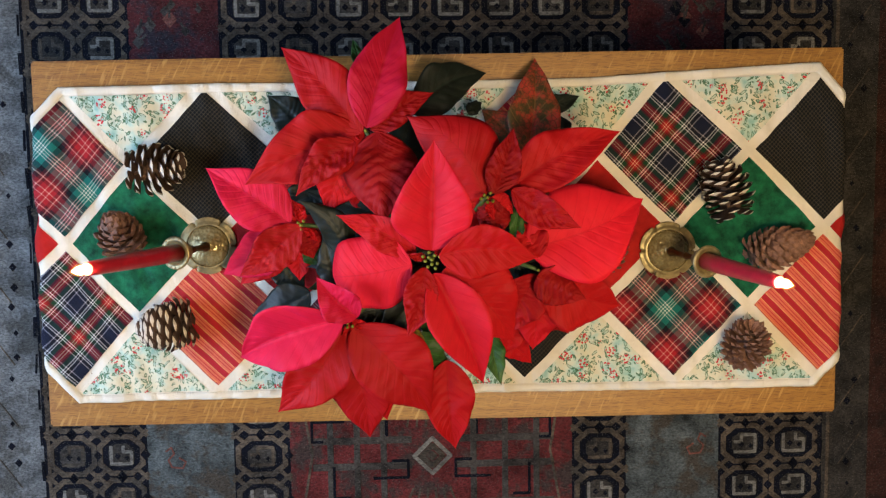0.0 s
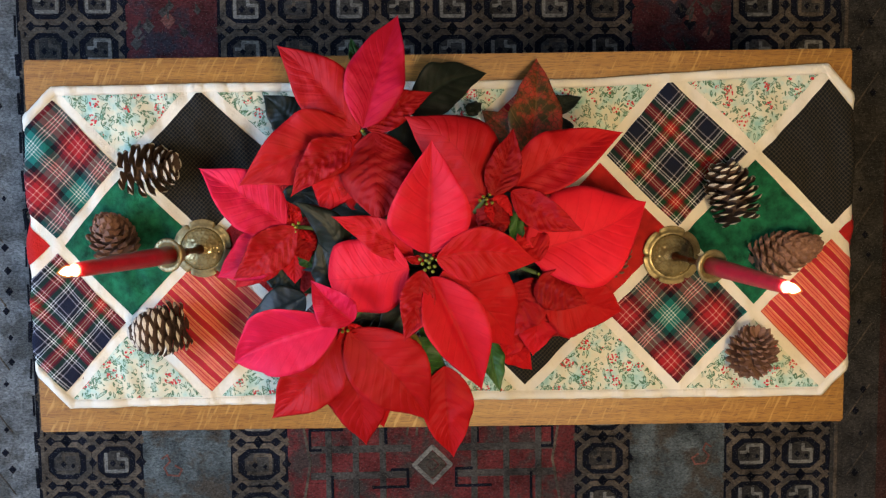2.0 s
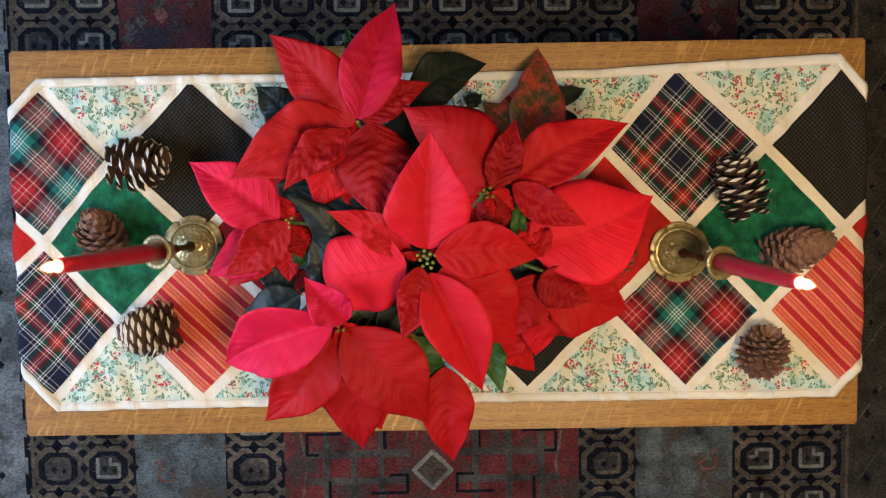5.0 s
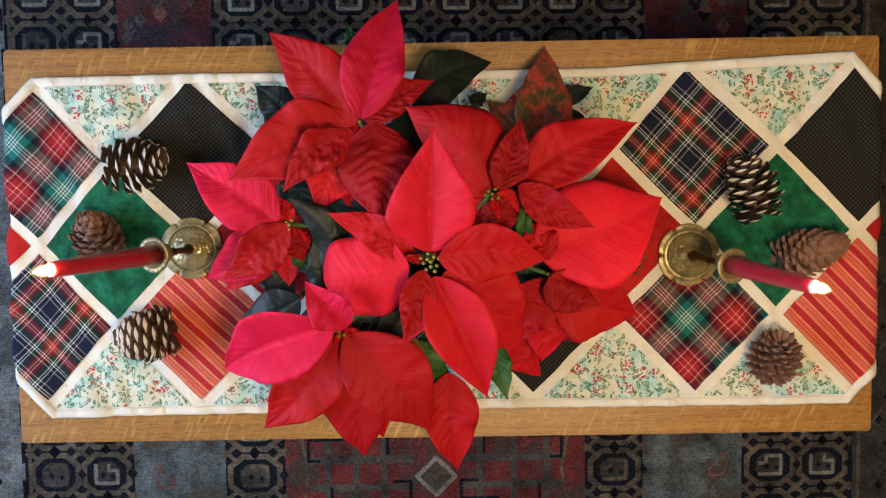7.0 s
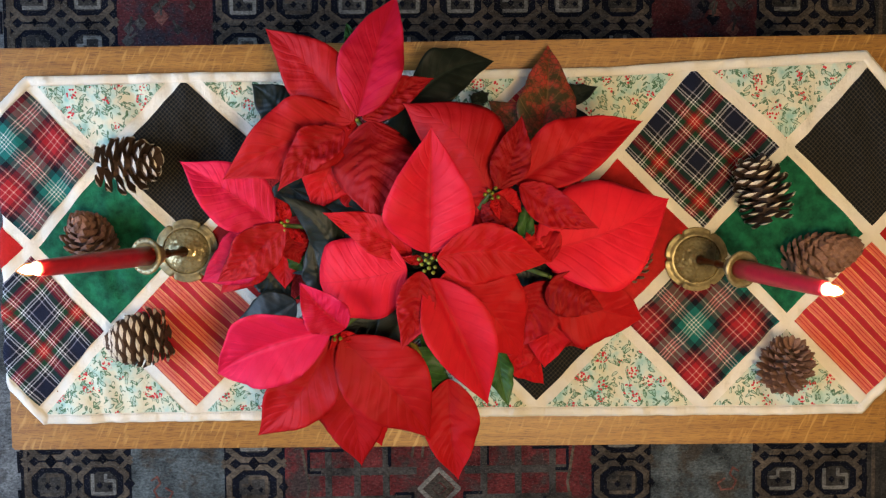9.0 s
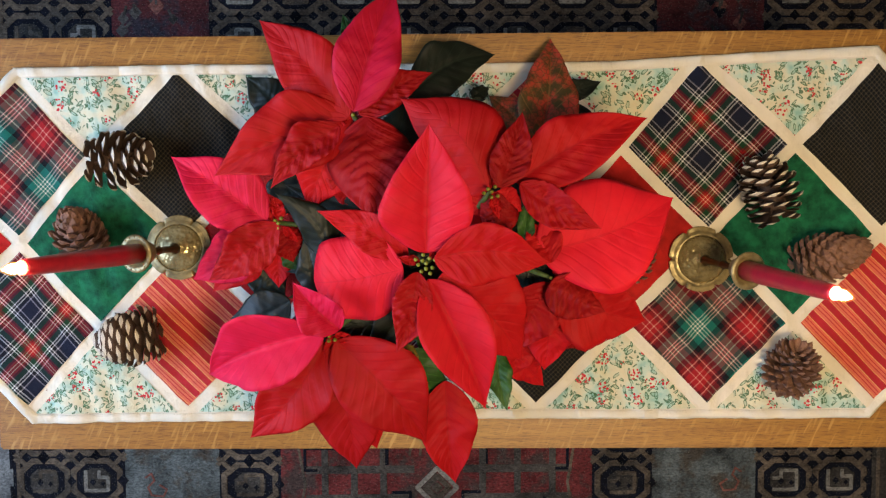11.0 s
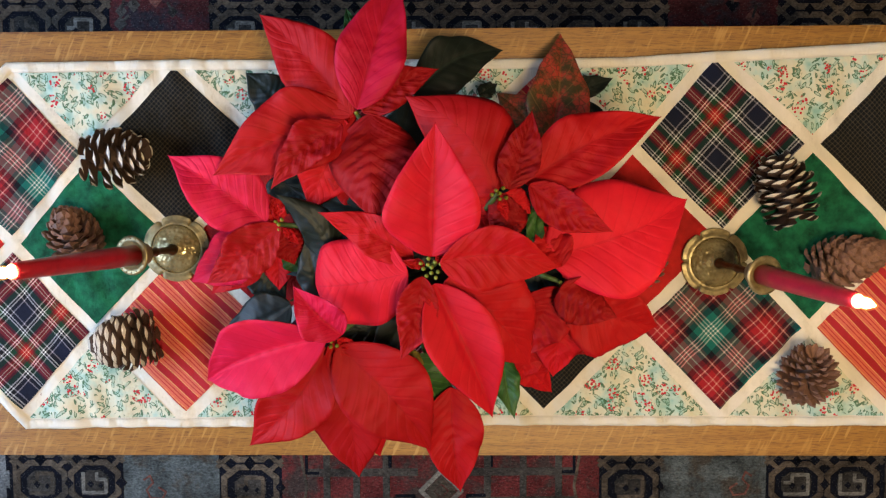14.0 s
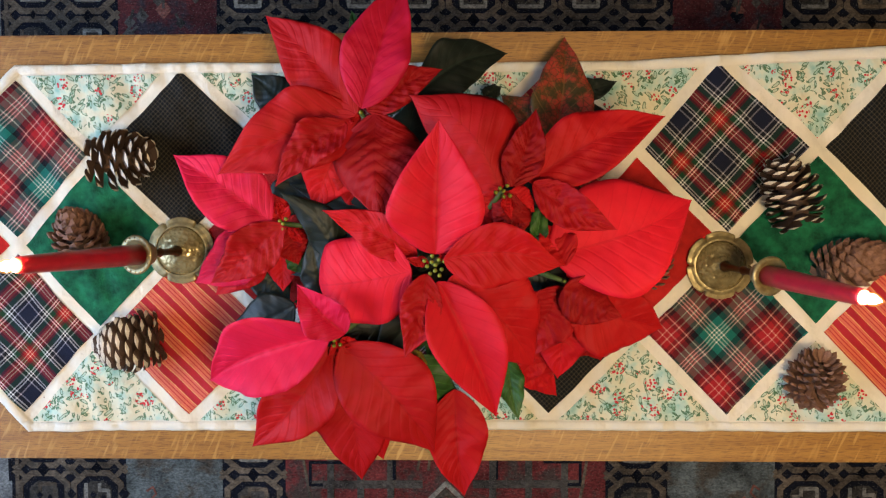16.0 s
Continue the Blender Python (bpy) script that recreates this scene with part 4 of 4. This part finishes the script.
def plant_body():
    bm = bmesh.new()
    lathe(bm, (0, 0, 0), (0, 0, 0.075), [(0, 0.042), (0.02, 0.045), (0.86, 0.056), (0.87, 0.060), (1.0, 0.061), (1.0, 0.055), (0.88, 0.053)], 40)
    part("pot", bm, POT, PLANT, "plain red foil-covered plant pot")
    bm = bmesh.new()
    lathe(bm, (0, 0, 0.060), (0, 0, 0.068), [(0, 0.052), (1, 0.0515)], 32)
    part("soil", bm, SOIL, PLANT)
    rng = random.Random(5)
    for h, knot in zip(HEADS, (11, 1, 6, 1, 4, 6)):
        end = Vector(h) - BASE
        start = Vector((end.x * 0.12, end.y * 0.12, 0.062))
        pts = []
        for k in range(9):
            s = k / 8
            p = start.lerp(end, s)
            p.z = start.z + (end.z - start.z) * s ** 0.7
            pts.append(p)
        bm = bmesh.new()
        tube(bm, pts, [0.0045 - 0.002 * k / 8 for k in range(9)])
        part("stem", bm, STEM, PLANT, "", True)
        # the knot of small true flowers
        for k in range(knot):
            a, r = k * 2.4, 0.0034 * math.sqrt(k)
            bm = bmesh.new()
            c = end + Vector((r * math.cos(a), r * math.sin(a), 0.004 + rng.uniform(0, 0.004)))
            lathe(bm, c - Vector((0, 0, 0.006)), c + Vector((0.001 * math.cos(a), 0.001 * math.sin(a), 0.004)), [(0, 0.0008), (0.4, 0.0018), (0.7, 0.0022), (0.9, 0.0015), (1, 0.0005)], 8)
            part("bud", bm, BUD, PLANT)
        # small inner bracts round the knot
        for k in range(2):
            a = rng.uniform(0, 6.28)
            b = Vector(h) + Vector((0.006 * math.cos(a), 0.006 * math.sin(a), -0.004))
            blade("bract", b, b + Vector((0.024 * math.cos(a), 0.024 * math.sin(a), 0.004)), 0.012, 0.0, 0.1, 0.05, BRACT)
    # lower leaves round the stems
    for k in range(44):
        a = k * 2.399
        r = 0.05 + 0.115 * rng.random()
        z = 0.470 + 0.055 * rng.random()
        b = Vector((0.03 * math.cos(a), 0.01 + 0.03 * math.sin(a), z + 0.01))
        e = Vector((-0.03 + 1.35 * r * math.cos(a), 0.01 + r * math.sin(a), z))
        blade("leaf", b, e, 0.055 + 0.02 * rng.random(), 0.0, 0.05, 0.08, LEAF["dark" if k % 3 else "leaf"], 0.05, "green leaf", 0.15)


plant_body()


# ---- candlesticks ----
def candlestick(base, cup, top, radius, label):
    base, cup, top = Vector(base), Vector(cup), Vector(top)
    root = thing("candlestick", base, label, "candlestick", "pair of brass candlesticks")

    def loc(p):
        return Vector(p) - base

    z = Vector((0, 0, 1))
    # flat flange of six petals, cut by narrow notches
    bm = bmesh.new()
    segs, rings = 180, []
    for r, h, notch in ((0.66, 0.0, 0.0), (0.985, 0.0, 1.0), (1.0, 0.0010, 1.0), (1.0, 0.0028, 1.0), (0.992, 0.0034, 1.0), (0.955, 0.0037, 0.9), (0.87, 0.0043, 0.45), (0.78, 0.0056, 0.0), (0.735, 0.0058, 0.0), (0.722, 0.0034, 0.0), (0.70, 0.0036, 0.0)):
        ring = []
        for i in range(segs):
            a = 2 * math.pi * i / segs
            off = ((a * 3 / math.pi + 0.5) % 1 - 0.5) * math.pi / 3
            cut = 0.085 * math.exp(-(off / 0.045) ** 2) + 0.030 * (1 - (abs(off) / 0.5236) ** 0.6)
            rr = radius * (r - notch * cut + 0.004 * notch * noise.noise(Vector((a * 9, radius * 90, 0))))
            ring.append(bm.verts.new((rr * math.cos(a), rr * math.sin(a), h - 0.0012 * notch * math.exp(-(off / 0.07) ** 2))))
        rings.append(ring)
    for a, b in zip(rings, rings[1:]):
        for i in range(segs):
            bm.faces.new((a[i], a[(i + 1) % segs], b[(i + 1) % segs], b[i]))
    bm.faces.new(rings[0])
    part("dish", bm, BRASS, root, "scalloped hammered brass drip dish")
    bm = bmesh.new()
    lathe(bm, (0, 0, 0.001), (0, 0, 0.018), [(0.0, radius * 0.715), (0.14, radius * 0.715), (0.24, radius * 0.700), (0.38, radius * 0.62), (0.56, radius * 0.48), (0.72, radius * 0.34), (0.84, radius * 0.23), (0.93, radius * 0.17), (1.0, radius * 0.11)], 72)
    part("dome", bm, DOME_BRASS, root, "hammered brass dome", True)
    bm = bmesh.new()
    low = Vector((0, 0, 0.0165))
    c = loc(cup)
    lathe(bm, low, c - z * 0.008, [(0, 0.0060), (0.06, 0.0065), (0.10, 0.0042), (0.45, 0.0038), (0.50, 0.0055), (0.55, 0.0038), (0.92, 0.0040), (1, 0.007)], 20)
    part("stem", bm, DARK_BRASS, root, "dark brass stem", True)
    axis = (top - cup).normalized()
    bm = bmesh.new()
    lathe(bm, c - axis * 0.024, c + axis * 0.004, [(0.0, 0.006), (0.2, 0.012), (0.55, 0.0145), (0.80, 0.0155), (0.86, 0.0205), (0.94, 0.0215), (1.0, 0.0200), (0.97, 0.0150), (0.80, 0.0125)], 44)
    cup_part = part("cup", bm, BRASS, root, "brass candle cup with rolled rim", True)
    for k in range(18):
        a = 2 * math.pi * k / 18
        q = axis.to_track_quat("Z", "Y")
        bm = bmesh.new()
        bmesh.ops.create_icosphere(bm, subdivisions=1, radius=0.0013)
        p = c + axis * 0.0035 + q @ Vector((0.0188 * math.cos(a), 0.0188 * math.sin(a), 0))
        for v in bm.verts:
            v.co += p
        part("bead", bm, BRASS, cup_part, "", True)
    # the candle stands loose in the cup
    t = thing("candle", cup - axis * 0.012, "lit deep red taper candle in brass candlestick", "candle", "pair of red taper candles")
    length = (top - cup).length + 0.012
    a0, a1 = Vector((0, 0, 0)), axis * length
    bm = bmesh.new()
    lathe(bm, a0, a1, [(0, 0.0110), (0.25, 0.0112), (0.6, 0.0100), (0.9, 0.0086), (0.97, 0.0080), (1.0, 0.0066), (0.985, 0.0045)], 28)
    part("taper", bm, WAX, t, "deep red wax taper", True)
    bm = bmesh.new()
    lathe(bm, a1 - axis * 0.004, a1 + axis * 0.006, [(0, 0.0010), (1, 0.0007)], 8)
    part("wick", bm, WICK, t)
    bm = bmesh.new()
    lathe(bm, a1 - axis * 0.0035, a1 + axis * 0.0002, [(0, 0.0074), (0.6, 0.0071), (1, 0.0060)], 20)
    part("melted_rim", bm, FLAME_LIT_WAX, t, "melted wax rim with flame light as emission", True)
    bm = bmesh.new()
    lathe(bm, a1 + axis * 0.0015, a1 + axis * 0.022, [(0, 0.0014), (0.10, 0.0036), (0.28, 0.0050), (0.45, 0.0049), (0.65, 0.0036), (0.85, 0.0019), (1.0, 0.0005)], 20)
    flame = part("flame", bm, FLAME, t, "bright yellow candle flame", True)
    flame.visible_shadow = False
    bm = bmesh.new()
    lathe(bm, a1 + axis * 0.0010, a1 + axis * 0.026, [(0, 0.0020), (0.10, 0.0050), (0.28, 0.0068), (0.45, 0.0066), (0.65, 0.0048), (0.85, 0.0025), (1.0, 0.0006)], 20)
    edge = part("flame_edge", bm, FLAME_EDGE, t, "thin orange outer flame", True)
    edge.visible_shadow = False
    point_lamp("flame_light", top + axis * 0.012, 1.45, (1.0, 0.62, 0.29), 0.012)


candlestick((-0.3295, -0.001, TZ + 0.0065), (-0.3505, -0.0005, 0.537), (-0.413, -0.0015, 0.695), 0.0395, "aged brass candlestick with scalloped dish, red candle leaning outward")
candlestick((0.3095, -0.0195, TZ + 0.0065), (0.330, -0.0235, 0.547), (0.3675, -0.032, 0.695), 0.0405, "aged brass candlestick with scalloped dish beside red patch")


# ---- pine cones ----
def scale_mesh(name, mats, frosted):
    """One woody scale: a thin claw that widens to a thick, ridged tip. Along +y, top +z."""
    bm = bmesh.new()
    if frosted:
        rows = [(0.0, 0.14, 0.05, 0.0), (0.45, 0.34, 0.07, 0.02), (0.74, 0.54, 0.12, 0.05), (0.90, 0.52, 0.16, 0.10), (1.00, 0.43, 0.13, 0.15), (1.08, 0.22, 0.06, 0.19)]
    else:
        rows = [(0.0, 0.14, 0.05, 0.0), (0.45, 0.32, 0.07, 0.02), (0.76, 0.46, 0.15, 0.08), (0.93, 0.28, 0.22, 0.18), (1.08, 0.05, 0.08, 0.26)]
    rings = []
    for y, w, th, z in rows:
        rings.append([bm.verts.new(p) for p in ((-w, y, z), (0, y + 0.02, z + th * 0.5), (w, y, z), (0, y, z - th))])
    for i, (a, b) in enumerate(zip(rings, rings[1:])):
        for k in range(4):
            f = bm.faces.new((a[k], a[(k + 1) % 4], b[(k + 1) % 4], b[k]))
            f.material_index = 1 if frosted and i >= 4 else 0
    bm.faces.new(rings[0])
    f = bm.faces.new(rings[-1])
    f.material_index = 1 if frosted else 0
    bmesh.ops.recalc_face_normals(bm, faces=bm.faces)
    me = bpy.data.meshes.new(name)
    bm.to_mesh(me)
    bm.free()
    for m in mats:
        me.materials.append(m)
    return me


SCALE_PLAIN = scale_mesh("cone_scale", [PLAIN_CONE], False)
SCALE_FROST = scale_mesh("frosted_cone_scale", [CONE, FROST], True)


def pine_cone(place, axis, length, radius, count, frosted, opening, label, seed):
    rng = random.Random(seed)
    root = thing("pine_cone", place, label, "pine cone", "pine cones on the runner")
    axis = Vector(axis).normalized()
    q = axis.to_track_quat("Z", "Y")
    bm = bmesh.new()
    prof = [(0.0, 0.25), (0.08, 0.42), (0.3, 0.52), (0.6, 0.42), (0.85, 0.22), (1.0, 0.05)]
    lathe(bm, q @ Vector((0, 0, -length * 0.45)), q @ Vector((0, 0, length * 0.42)), [(s, r * radius) for s, r in prof], 14)
    part("core", bm, CONE, root)
    me = SCALE_FROST if frosted else SCALE_PLAIN
    for i in range(count):
        s = (i + 0.5) / count
        a = i * 2.39996 + rng.uniform(-0.06, 0.06)
        zz = (-0.44 + 0.86 * s) * length
        body = math.sin(math.pi * min(1, 0.16 + 0.80 * s)) ** 0.65
        tilt = radians(-28 + (98 if opening <= 1.0 else 72) * s ** 0.85) + radians((1 - opening) * 22) + rng.uniform(-0.08, 0.08)
        size = radius * (0.42 + 0.34 * body) * rng.uniform(0.88, 1.12) * (1.02 if frosted else 0.94 if count < 150 else 0.80)
        inner = radius * 0.36 * body
        out = Vector((math.cos(a), math.sin(a), 0))
        y = out * math.cos(tilt) + Vector((0, 0, math.sin(tilt)))
        x = Vector((-math.sin(a), math.cos(a), 0)) * -1
        z = x.cross(y)
        m = Matrix((x, y, z)).transposed().to_4x4()
        ob = new("scale", me)
        ob.parent = root
        ob.matrix_local = q.to_matrix().to_4x4() @ Matrix.Translation(out * inner + Vector((0, 0, zz))) @ m @ Matrix.Diagonal((size * (0.62 if opening > 1.2 else 0.92), size, size * 0.9, 1))


CZ = TZ + 0.006
pine_cone((-0.391, 0.106, CZ + 0.029), (0.96, 0.12, 0.10), 0.066, 0.029, 62, True, 1.1, "open brown pine cone with frosted white scale tips", 1)
pine_cone((-0.443, 0.016, CZ + 0.024), (-0.10, 0.75, 0.62), 0.058, 0.031, 88, False, 0.6, "small closed grey-brown pine cone on green patch", 2)
pine_cone((-0.380, -0.106, CZ + 0.030), (-0.93, -0.16, 0.12), 0.064, 0.031, 92, True, 0.8, "brown pine cone with thickly frosted white tips", 3)
pine_cone((0.382, 0.066, CZ + 0.030), (-0.34, 0.90, 0.08), 0.074, 0.030, 74, True, 1.1, "open brown pine cone with white tips on tartan patch", 4)
pine_cone((0.457, -0.016, CZ + 0.029), (0.93, 0.28, 0.10), 0.090, 0.033, 150, False, 0.7, "large plain brown pine cone lying on runner", 5)
pine_cone((0.415, -0.149, CZ + 0.030), (0.05, 0.80, 0.55), 0.056, 0.030, 110, False, 1.3, "plain brown pine cone standing on holly patch", 6)
pine_cone((0.222, -0.012, CZ + 0.024), (0.30, 0.85, 0.10), 0.060, 0.025, 84, False, 0.7, "plain brown pine cone beside the poinsettia", 7)
